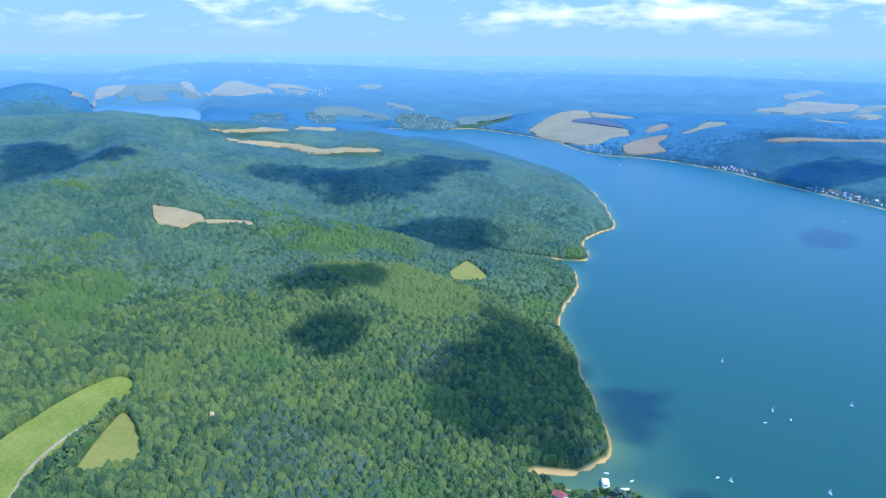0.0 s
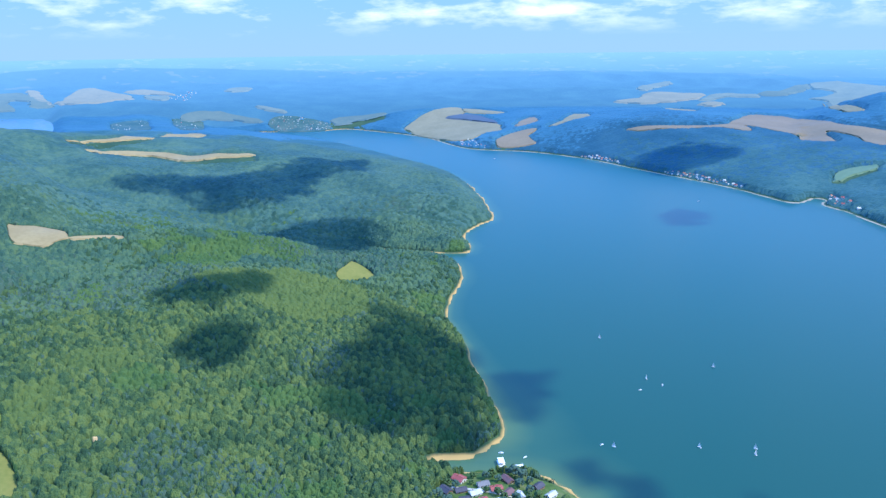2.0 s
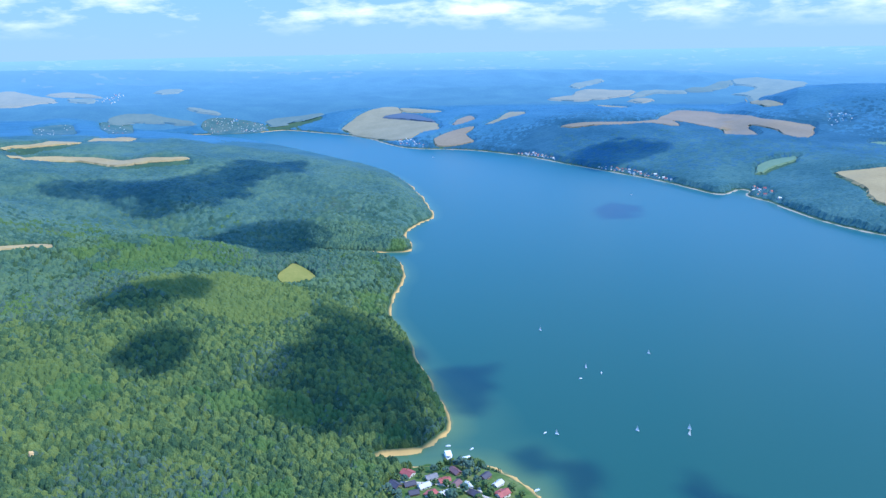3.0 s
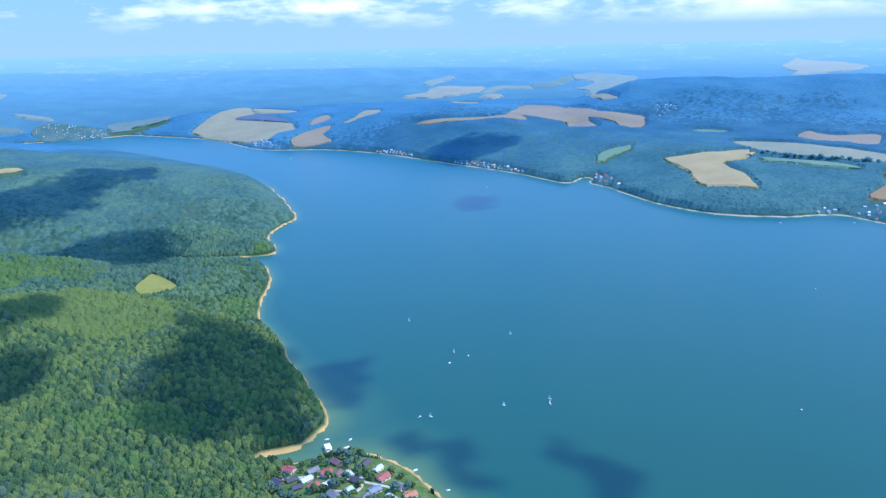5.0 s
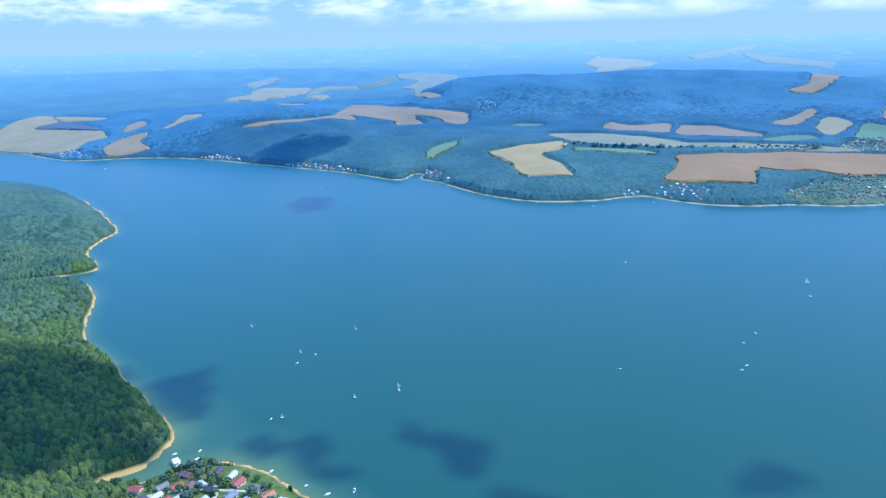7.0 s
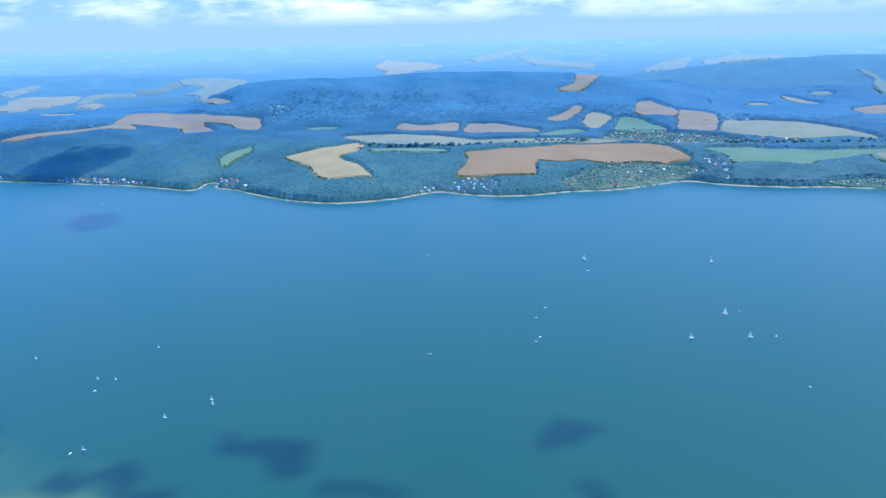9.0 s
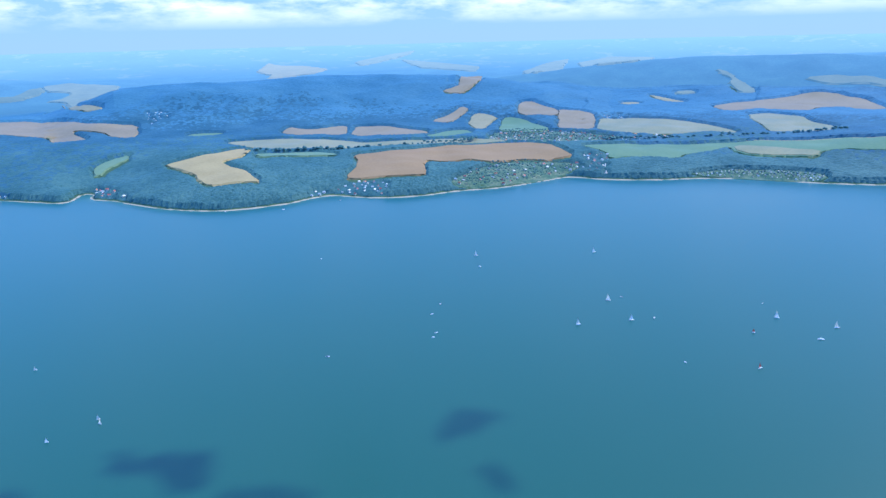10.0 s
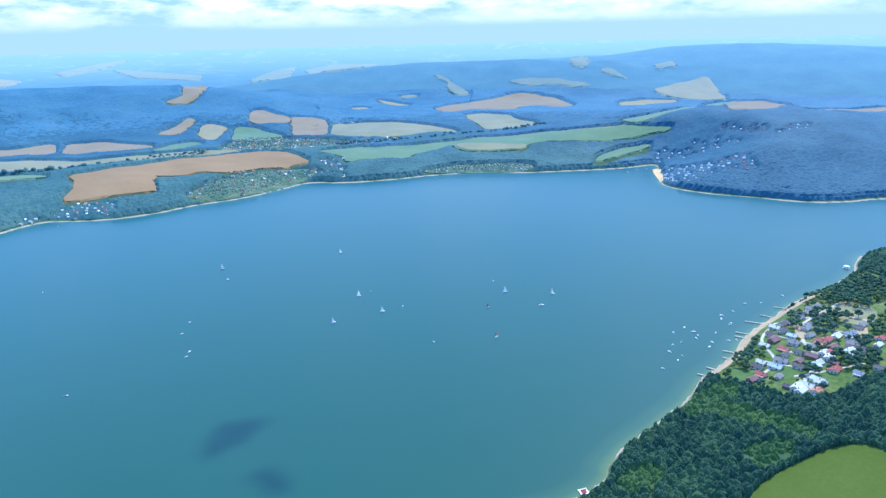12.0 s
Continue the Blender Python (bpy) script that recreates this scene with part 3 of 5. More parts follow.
for mat, lo, hi, words in (("far_hills", R1, 3750, "wooded ridges beyond the plain, glowing blue with painted haze"), ("far_plain", 3750, R2, "land with fields far off below the skyline, glowing pale blue with painted haze")):
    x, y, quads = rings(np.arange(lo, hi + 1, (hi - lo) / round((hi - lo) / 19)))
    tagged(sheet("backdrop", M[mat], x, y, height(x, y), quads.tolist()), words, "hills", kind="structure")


def drape(name, ring, mat, lift=0.5, cell=25.0, label="", category="field", kind="structure"):
    """A field: its outline cut into cells and laid on the land."""
    bm = bmesh.new()
    p = np.array(ring, float)
    bm.faces.new([bm.verts.new((px, py, 0)) for px, py in p])
    bmesh.ops.triangulate(bm, faces=bm.faces[:])
    for axis in (0, 1):
        normal = (1, 0, 0) if axis == 0 else (0, 1, 0)
        for c in np.arange(np.floor(p[:, axis].min() / cell) * cell + cell, p[:, axis].max(), cell):
            bmesh.ops.bisect_plane(bm, geom=bm.verts[:] + bm.edges[:] + bm.faces[:], plane_co=(c, c, 0), plane_no=normal)
    bmesh.ops.triangulate(bm, faces=bm.faces[:])
    pts = np.array([v.co[:2] for v in bm.verts])
    for v, h in zip(bm.verts, np.maximum(height(pts[:, 0], pts[:, 1]), 0.05)):
        v.co.z = h + lift
    rim_e = [e_ for e_ in bm.edges if len(e_.link_faces) == 1]
    bmesh.ops.recalc_face_normals(bm, faces=bm.faces[:])
    for f_ in bm.faces:
        if f_.normal.z < 0:
            f_.normal_flip()
        f_.smooth = True
    # turf edge down into the ground
    down_v = {}
    for e_ in rim_e:
        mid_f = e_.link_faces[0].calc_center_median()
        for v in e_.verts:
            if v not in down_v:
                out_v = v.co - mid_f
                out_v.z = 0
                out_v = out_v.normalized() * lift * 2.5
                down_v[v] = (bm.verts.new(v.co), bm.verts.new((v.co.x + out_v.x, v.co.y + out_v.y, v.co.z - lift - 0.5)))
    for e_ in rim_e:
        a, b = e_.verts
        bm.faces.new((down_v[a][0], down_v[b][0], down_v[b][1], down_v[a][1]))
    me = bpy.data.meshes.new(name)
    bm.to_mesh(me)
    bm.free()
    me.materials.append(mat)
    return tagged(new(name, me), label, category, kind=kind)


def ribbon(line, wide):
    """The outline of a path of that width along a line."""
    p = rounded(line, 4, False)
    t_ = np.gradient(p, axis=0)
    t_ /= np.linalg.norm(t_, axis=1)[:, None] + 1e-9
    side = np.stack([-t_[:, 1], t_[:, 0]], 1) * wide / 2
    return np.concatenate([p + side, (p - side)[::-1]])


def frayed(ring, side=14.0):
    """An outline with slightly uneven edges and blunt corners."""
    p = np.array(ring, float)
    q = np.roll(p, -1, 0)
    keep = []
    for a, b in zip(p, q):
        k = max(2, int(np.linalg.norm(b - a) / (side * 2)))
        for s_ in (np.arange(k) + 0.5) / k:
            w_ = a + (b - a) * s_
            keep.append(w_ + 0.28 * side * np.array([ripple(w_[0], w_[1], side * 2.2, 61), ripple(w_[0], w_[1], side * 2.2, 62)]))
    return np.array(keep)


FIELDS = []


def field(name, kind, ring):
    """Notes a field by its outline."""
    FIELDS.append((name, kind, ring))


field("meadow", "meadow", [(-377, 307), (-387, 360), (-388, 393), (-377, 428), (-362, 430), (-352, 412), (-353, 391), (-350, 364), (-343, 330), (-340, 302), (-332, 279), (-315, 244)])
field("hay_meadow", "hay", [(-319, 320), (-330, 351), (-340, 384), (-337, 390), (-318, 376), (-300, 356), (-296, 344), (-306, 333), (-313, 320)])
field("meadow", "dark_meadow", [(366, -164), (396, -183), (417, -204), (435, -226), (441, -244), (432, -258), (390, -269), (317, -245), (300, -149)])
field("stubble_field", "stubble", [(-889, 1376), (-885, 1462), (-850, 1529), (-927, 1938), (-970, 2202), (-898, 2166), (-807, 1912), (-863, 1879), (-807, 1591), (-849, 1501), (-881, 1455)])
field("stubble_field", "stubble", [(-837, 1369), (-831, 1440), (-776, 1471), (-726, 1485), (-682, 1480), (-596, 1440), (-548, 1436), (-507, 1451), (-500, 1436), (-561, 1418), (-601, 1405), (-644, 1412), (-690, 1438), (-739, 1452), (-802, 1439), (-823, 1379)])
field("stubble_field", "stubble", [(-603, 796), (-587, 793), (-571, 814), (-532, 800), (-517, 785), (-519, 773), (-525, 763), (-527, 753), (-537, 752), (-553, 750), (-565, 750), (-582, 768)])
field("track", "stubble", [(-517, 785), (-497, 803), (-471, 823), (-463, 811), (-491, 794), (-513, 778)])
field("clearing", "hay", [(-193, 819), (-187, 851), (-184, 872), (-172, 863), (-153, 840), (-149, 823), (-167, 808), (-183, 799)])
field("far_field", "far_tan", [(-1562, 1755), (-2259, 2712), (-2232, 2828), (-2201, 2827), (-2087, 2602), (-2076, 2451), (-1572, 1821)])
field("far_field", "far_olive", [(-2067, 2577), (-2201, 2827), (-2049, 2971), (-1861, 2840), (-1759, 2744), (-1820, 2690), (-1887, 2792), (-1977, 2800), (-1940, 2706), (-1843, 2622), (-1938, 2547), (-2039, 2668), (-2020, 2569), (-1995, 2518)])
field("far_field", "far_tan", [(-2064, 3039), (-2030, 3045), (-1775, 2757), (-1780, 2734), (-1954, 2894)])
field("far_field", "far_tan", [(-1781, 2790), (-1824, 2943), (-1874, 3129), (-1846, 3188), (-1729, 3113), (-1577, 3020), (-1531, 2930), (-1585, 2824), (-1643, 2735), (-1750, 2775)])
field("far_field", "far_tan", [(-1671, 3144), (-1614, 3211), (-1486, 3162), (-1407, 3096), (-1499, 3094), (-1591, 3105)])
field("far_field", "far_pale", [(-1538, 3057), (-1422, 3053), (-1376, 2922), (-1471, 2948)])
field("far_field", "far_pale", [(-1253, 3283), (-1224, 3349), (-1151, 3353), (-1136, 3266), (-1206, 3221)])
field("far_field", "far_olive", [(-1167, 2601), (-1130, 2687), (-1079, 2711), (-991, 2704), (-889, 2688), (-895, 2669), (-1004, 2672), (-1089, 2644), (-1129, 2568), (-1154, 2545)])
field("far_field", "far_pale", [(-969, 2855), (-916, 2846), (-819, 2770), (-825, 2747), (-908, 2782)])
field("far_field", "far_olive", [(-635, 2744), (-586, 2783), (-416, 2794), (-434, 2765), (-531, 2742), (-592, 2706), (-611, 2712)])
field("stubble_field", "stubble_haze", [(-316, 2555), (-277, 2660), (-234, 2751), (-175, 2829), (-120, 2826), (-96, 2695), (-132, 2659), (-181, 2627), (-106, 2564), (-16, 2467), (36, 2400), (34, 2336), (39, 2274), (-38, 2277), (-45, 2216), (-96, 2224), (-144, 2287), (-252, 2441)])
field("ploughed_field", "fallow", [(-171, 2634), (-122, 2670), (-92, 2683), (-39, 2629), (8, 2497), (27, 2421), (-16, 2479), (-97, 2580)])
field("stubble_field", "stubble_haze", [(-109, 2788), (-32, 2750), (51, 2691), (46, 2636), (-30, 2672), (-100, 2729)])
field("stubble_field", "tan_haze", [(83, 2332), (102, 2424), (150, 2490), (164, 2408), (135, 2345), (90, 2291)])
field("stubble_field", "tan_haze", [(15, 2149), (47, 2202), (97, 2238), (148, 2260), (138, 2223), (112, 2181), (127, 2138), (142, 2108), (110, 2094), (63, 2088), (24, 2098)])
field("stubble_field", "stubble_haze", [(181, 2261), (232, 2298), (296, 2508), (335, 2403), (315, 2311), (272, 2290), (204, 2242)])
field("stubble_field", "tan_haze", [(383, 2045), (426, 2039), (507, 2011), (596, 2011), (658, 2008), (740, 2141), (806, 2243), (889, 2244), (935, 2108), (939, 1906), (985, 1847), (1024, 1823), (962, 1718), (924, 1695), (915, 1745), (919, 1818), (896, 1893), (881, 1900), (861, 1834), (850, 1754), (815, 1791), (783, 1818), (808, 1877), (773, 1947), (733, 1986), (709, 2023), (708, 1957), (694, 1929), (659, 1957), (640, 1980), (535, 1983), (435, 2001)])
field("far_field", "far_tan", [(510, 2952), (639, 3041), (658, 3126), (741, 3145), (913, 3085), (858, 2989), (734, 2909), (625, 2863), (537, 2903)])
field("far_field", "far_pale", [(848, 2934), (923, 3048), (1022, 3087), (1106, 3012), (1086, 2973), (985, 3013), (893, 2932)])
field("far_field", "far_pale", [(656, 3242), (738, 3367), (829, 3390), (837, 3365), (727, 3258), (671, 3184)])
field("far_field", "far_pale", [(665, 2730), (753, 2624), (651, 2280), (617, 2404)])
field("far_field", "far_olive", [(1109, 3020), (1279, 3133), (1389, 3220), (1341, 3108), (1214, 2992), (1148, 2979)])
field("far_field", "far_pale", [(1397, 3227), (1547, 3172), (1662, 3086), (1158, 2166), (1102, 2201), (1297, 2818), (1260, 2886), (1424, 3003), (1348, 3057)])
field("far_field", "far_pale", [(1263, 2770), (1057, 2218), (1049, 2032), (1017, 2069), (1028, 2202)])
field("far_field", "far_tan", [(813, 2832), (877, 2879), (914, 2820), (836, 2744)])
field("clearing", "meadow_haze", [(718, 1488), (754, 1517), (807, 1531), (831, 1533), (813, 1504), (762, 1486), (710, 1456)])
field("stubble_field", "stubble", [(827, 1372), (870, 1349), (957, 1347), (1039, 1355), (1032, 1332), (984, 1290), (959, 1275), (916, 1275), (899, 1265), (892, 1229), (889, 1185), (886, 1152), (865, 1110), (853, 1076), (841, 1089), (822, 1116), (793, 1129), (780, 1149), (794, 1192), (815, 1241), (821, 1291), (828, 1339)])
field("pasture", "pasture", [(1047, 1616), (1085, 1629), (1148, 1591), (1122, 1579), (1057, 1585)])
field("pasture", "olive", [(1053, 1467), (1122, 1431), (1213, 1353), (1278, 1247), (1291, 1177), (1382, 1080), (1478, 987), (1510, 904), (1493, 893), (1408, 973), (1320, 1048), (1247, 1136), (1167, 1176), (1099, 1224), (1059, 1305), (1050, 1386)])
field("stubble_field", "tan_haze", [(1240, 1460), (1303, 1491), (1301, 1453), (1352, 1412), (1408, 1412), (1435, 1399), (1367, 1331), (1324, 1303), (1293, 1350), (1248, 1393), (1227, 1427)])
field("stubble_field", "tan_haze", [(1346, 1297), (1448, 1369), (1488, 1294), (1500, 1177), (1485, 1125), (1422, 1153), (1385, 1222), (1341, 1277)])
field("pasture", "pasture", [(1438, 1106), (1537, 1106), (1585, 1073), (1550, 1029), (1494, 1045), (1427, 1078)])
field("pasture", "meadow_haze", [(997, 1271), (1078, 1200), (1123, 1130), (1108, 1111), (1057, 1177), (995, 1236)])
field("stubble_field", "tan", [(993, 968), (1051, 994), (1101, 1030), (1146, 1086), (1180, 1072), (1296, 1010), (1421, 929), (1510, 838), (1530, 785), (1475, 710), (1439, 666), (1414, 691), (1379, 693), (1370, 724), (1348, 754), (1288, 783), (1279, 815), (1276, 844), (1225, 869), (1210, 907), (1203, 920), (1168, 902), (1112, 841), (1087, 854), (1036, 905), (1008, 943)])
field("stubble_field", "tan_haze", [(1924, 1415), (2011, 1403), (2781, 1928), (2865, 1895), (2097, 1379), (2008, 1364), (1964, 1357), (1929, 1391)])
field("stubble_field", "tan_haze", [(1632, 1237), (1701, 1230), (1765, 1245), (1816, 1249), (1804, 1224), (1739, 1204), (1652, 1182), (1622, 1191)])
field("stubble_field", "stubble_haze", [(1669, 1127), (1748, 1169), (1790, 1167), (1779, 1097), (1692, 1069), (1605, 1039), (1630, 1085)])
field("pasture", "pasture", [(1619, 993), (1744, 1055), (1792, 1076), (1794, 1009), (1707, 877), (1641, 882), (1626, 943)])
field("stubble_field", "tan_haze", [(1850, 1066), (2003, 1146), (2002, 1093), (1962, 990), (1867, 939), (1875, 999), (1837, 1025)])
field("stubble_field", "tan_haze", [(1712, 850), (1965, 986), (1971, 873), (1886, 826), (1750, 770)])
field("pasture", "olive", [(1757, 757), (1923, 824), (1999, 738), (1995, 608), (1927, 484), (1854, 403), (1850, 474), (1764, 568), (1744, 647)])
field("stubble_field", "tan_haze", [(2348, 628), (2460, 592), (2541, 504), (2607, 453), (2674, 411), (2708, 339), (2667, 235), (2518, 156), (2448, 208), (2498, 265), (2441, 337), (2398, 340), (2330, 357), (2315, 433), (2314, 492), (2243, 554)])
field("pasture", "olive", [(2204, 475), (2241, 436), (2193, 323), (2117, 300), (2064, 221), (1953, 213), (1930, 283), (1905, 343), (2008, 392), (2109, 443)])
field("pasture", "pasture", [(1535, 696), (1567, 649), (1611, 590), (1695, 480), (1742, 400), (1788, 318), (1824, 186), (1821, 52), (1853, -33), (1835, -152), (1821, -162), (1807, -105), (1785, -50), (1733, 17), (1727, 58), (1725, 157), (1697, 189), (1659, 190), (1646, 230), (1635, 284), (1641, 351), (1705, 390), (1637, 416), (1580, 458), (1538, 456), (1500, 546), (1451, 576), (1503, 613)])
field("dry_pasture", "olive", [(1712, 384), (1709, 315), (1702, 194), (1664, 190), (1651, 231), (1640, 285), (1647, 348)])
field("pasture", "meadow_haze", [(1624, 22), (1674, -1), (1732, -52), (1763, -106), (1747, -106), (1701, -54), (1655, -22), (1618, 8)])
field("pasture", "meadow_haze", [(1909, -23), (1939, -103), (1991, -177), (2539, -293), (2650, -395), (2557, -385), (1975, -277), (1981, -220), (1937, -161), (1893, -103), (1868, -61)])
field("stubble_field", "tan_haze", [(2618, -364), (2650, -478), (2553, -536), (2422, -552), (1896, -404), (1861, -333), (1891, -296)])
field("stubble_field", "tan_haze", [(1914, -479), (2265, -602), (2451, -815), (2194, -742), (2000, -597)])
field("far_field", "far_tan", [(2951, -202), (3008, -279), (3035, -324), (2941, -339), (2672, -369), (2640, -300), (2696, -206), (2775, -147), (2837, -116)])
field("far_field", "far_pale", [(2879, 790), (2844, 718), (2790, 672), (2740, 631), (2707, 583), (2652, 608), (2682, 651), (2747, 692), (2802, 695), (2828, 738)])
field("far_field", "far_pale", [(3313, 256), (3594, 224), (3357, 172), (3045, 164), (3028, 210)])
field("far_field", "far_pale", [(3026, 108), (3080, 60), (3021, -18), (3005, 44)])
field("far_field", "far_pale", [(2850, 455), (2913, 371), (2873, 227), (2859, 131), (2813, 153), (2835, 313), (2839, 406)])
field("far_field", "far_pale", [(3200, -113), (3277, -196), (3186, -211), (3142, -137)])
field("far_field", "far_olive", [(2591, 2), (2674, -86), (2659, -205), (2584, -183), (2525, -68), (2487, -12)])
field("far_field", "far_pale", [(2520, 914), (2485, 843), (2437, 748), (2395, 745), (2435, 836)])
field("far_field", "far_pale", [(2314, 933), (2337, 876), (2292, 854), (2267, 902)])
field("far_field", "far_pale", [(2582, 842), (2615, 794), (2595, 765), (2548, 808)])
field("far_field", "far_tan", [(2370, 2845), (2689, 3020), (2677, 2766), (2488, 2684), (2372, 2705), (2249, 2735)])
field("far_field", "far_pale", [(3010, 2883), (3391, 2953), (3586, 2905), (3363, 2826), (3081, 2768), (2900, 2732)])
field("far_field", "far_pale", [(3234, 2716), (3217, 2456), (3133, 2089), (2979, 2018), (2971, 2190), (2971, 2360)])
field("far_field", "far_pale", [(3045, 1763), (3390, 1835), (3637, 1827), (3289, 1682), (2742, 1520)])
field("far_field", "far_pale", [(3471, 1682), (3806, 1650), (3849, 1416), (2954, 1142), (2869, 1276)])
field("far_field", "far_tan", [(2389, 2998), (2684, 3264), (2647, 3130), (2712, 2981), (2673, 2788), (2491, 2730), (2354, 2753), (2324, 2832)])
WORDS = {"far_water": "narrow arm of blue water between far hills", "meadow": "mown green meadow among woods", "dark_meadow": "smooth dark green meadow beside woods", "hay": "yellow-green hay meadow with dry grass", "stubble": "pale straw-coloured stubble field among trees",
         "stubble_haze": "pale straw-coloured field far across the lake", "tan_haze": "reddish tan field far across the lake", "tan": "reddish tan harvested field beside woods", "pasture": "green pasture blued by painted haze, bordered by hedges", "olive": "pale olive pasture bordered by trees", "far_tan": "tan field paled by painted haze on a far slope", "far_pale": "field paled by painted haze among far woods", "fallow": "dark bluish ploughed strip in a stubble field", "meadow_haze": "light green meadow across the lake", "far_olive": "green field paled by painted haze on a far slope"}
# arm of water lifted to 62 m and outlined to fit the camera's view
arm = [(math.sin(radians(a)) * r_, math.cos(radians(a)) * r_, 62.0) for a, r_ in ((-41, 2180), (-38, 2160), (-33, 2180), (-32.6, 2700), (-33.6, 3000), (-35.2, 3090), (-37.4, 3150), (-39.2, 3200), (-40.4, 3100), (-41, 2800))]
me = bpy.data.meshes.new("water")
me.from_pydata(arm, [], [list(range(len(arm)))[::-1]])
me.materials.append(M["far_water"])
tagged(new("water", me), WORDS["far_water"], "lake", kind="structure")
OPEN_LAND, VIEW_RIMS = [], []
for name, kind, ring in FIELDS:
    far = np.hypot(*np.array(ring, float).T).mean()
    kind = {"far_tan": "tan_haze", "far_olive": "stubble_haze", "far_pale": "stubble_haze"}.get(kind, kind) if far < 2700 else kind
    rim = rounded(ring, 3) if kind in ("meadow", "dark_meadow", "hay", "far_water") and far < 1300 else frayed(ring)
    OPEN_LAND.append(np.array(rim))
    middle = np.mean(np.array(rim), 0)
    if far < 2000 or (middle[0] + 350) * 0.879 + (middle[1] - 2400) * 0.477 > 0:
        # trees are cleared towards the camera, so they don't hide the fields from it
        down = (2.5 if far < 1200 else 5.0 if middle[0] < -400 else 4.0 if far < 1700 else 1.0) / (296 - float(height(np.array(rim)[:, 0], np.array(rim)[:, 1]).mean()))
        VIEW_RIMS += [np.array(rim) * (1 - down), np.array(rim) * (1 - down / 2)]
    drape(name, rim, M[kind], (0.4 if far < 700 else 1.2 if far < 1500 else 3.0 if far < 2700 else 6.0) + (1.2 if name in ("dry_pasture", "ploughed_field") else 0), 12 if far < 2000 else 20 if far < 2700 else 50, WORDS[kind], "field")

# ---------------------------------------------------------------- woods
LAWN_A = [(-12, 431), (-1, 433), (10, 427), (22, 425), (34, 421), (55, 413), (65, 396), (72, 378), (78, 360), (86, 335), (70, 310), (28, 320), (-4, 347), (-36, 384), (-30, 408)]
LAWN_B = [(564, -158), (602, -176), (658, -200), (695, -218), (744, -250), (808, -294), (850, -336), (900, -368), (840, -385), (794, -372), (706, -351), (583, -314), (557, -278), (525, -252), (515, -224), (531, -196), (542, -180)]
CAMP = [(1457, 394), (1511, 345), (1535, 300), (1560, 215), (1560, 160), (1530, 158), (1501, 229), (1478, 330)]
COTTAGES = [(963, 958), (995, 931), (1019, 873), (968, 831), (923, 893), (932, 927)]
EAST_VILLAGE = [(1108, 774), (1186, 780), (1272, 772), (1337, 733), (1394, 652), (1375, 621), (1317, 630), (1229, 654), (1107, 724)]
TOWN = [(1506, 945), (1584, 979), (1656, 925), (1675, 850), (1696, 763), (1698, 678), (1633, 656), (1568, 744), (1537, 837), (1504, 900)]
POINT = [(1481, -133), (1567, -149), (1553, -184), (1519, -235), (1456, -233), (1417, -194), (1427, -151)]
drape("lawn", rounded(LAWN_A, 2), M["lawn"], 0.3, 10, "garden grass between small holiday cottages", "lawn")
drape("lawn", rounded(LAWN_B, 2), M["lawn"], 0.3, 10, "garden grass and lanes between village houses", "lawn")
for name, kind, patch in (("bare_field", "olive", [(747, -295), (772, -317), (742, -334), (711, -329), (681, -317), (696, -296), (721, -290)]),
        ("lawn", "mown", [(650, -202), (656, -215), (633, -224), (604, -217), (610, -198)]),
        ("lawn", "mown", [(580, -177), (574, -192), (552, -191), (538, -183), (558, -171)]),
        ("lawn", "mown", [(572, -212), (579, -224), (572, -230), (552, -219), (557, -211)]),
        ("lawn", "mown", [(826, -317), (843, -334), (833, -349), (801, -335), (788, -315)]),
        ("lawn", "mown", [(561, -234), (572, -247), (563, -253), (546, -244), (547, -233)]),
        ("lawn", "mown", [(698, -226), (726, -244), (716, -248), (677, -228)])):
    drape(name, rounded(patch, 2), M[kind], 0.55, 8, "mown bright garden grass" if name == "lawn" else "dry rough field beside houses", "lawn" if name == "lawn" else "field")
drape("lawn", rounded(CAMP, 2), M["garden_haze"], 0.8, 20, "grassy lakeside campsite", "lawn")
drape("lawn", rounded(EAST_VILLAGE, 2), M["garden_haze"], 0.8, 25, "terraced green gardens above the lake", "lawn")
drape("lawn", rounded(TOWN, 2), M["garden_haze"], 0.8, 40, "dry grass between town houses", "lawn")
rng = np.random.RandomState(11)


def scatter(ring, count, keys, gap=12.0):
    """Spots for houses inside a ring, not too close together."""
    r_ = np.array(ring, float)
    spots = []
    for _ in range(count * 40):
        px, py = rng.uniform(*np.array([r_.min(0), r_.max(0)]).T[0]), rng.uniform(*np.array([r_.min(0), r_.max(0)]).T[1])
        if inside(px, py, r_) and shore(px, py) > 5 and all((px - q[0]) ** 2 + (py - q[1]) ** 2 > gap * gap for q in spots):
            spots.append((px, py, keys[rng.randint(len(keys))]))
            if len(spots) == count:
                break
    return spots


FAR_PLACES = []


def hamlet(ring, count, roofs, gap):
    """Notes a group of far houses: its ground, and the houses' spots and roof colours."""
    FAR_PLACES.append((ring, scatter(ring, count, roofs, gap)))


hamlet([(-858, 2664), (-846, 2715), (-783, 2726), (-640, 2713), (-617, 2678), (-636, 2606), (-786, 2579)], 120, "wwrtw", 7)
hamlet([(-1176, 2542), (-1142, 2554), (-1094, 2608), (-964, 2286), (-1009, 2244), (-1103, 2381)], 42, "wwr", 11)
hamlet([(-1278, 2287), (-1217, 2408), (-1108, 2210), (-1081, 1947)], 26, "ww", 13)
hamlet([(-1414, 3004), (-1441, 3127), (-1403, 3274), (-1346, 3174), (-1306, 2918)], 30, "wwr", 10)
hamlet([(-100, 2281), (-71, 2231), (-9, 2120), (-16, 2098), (-88, 2163)], 26, "wwrw", 8)
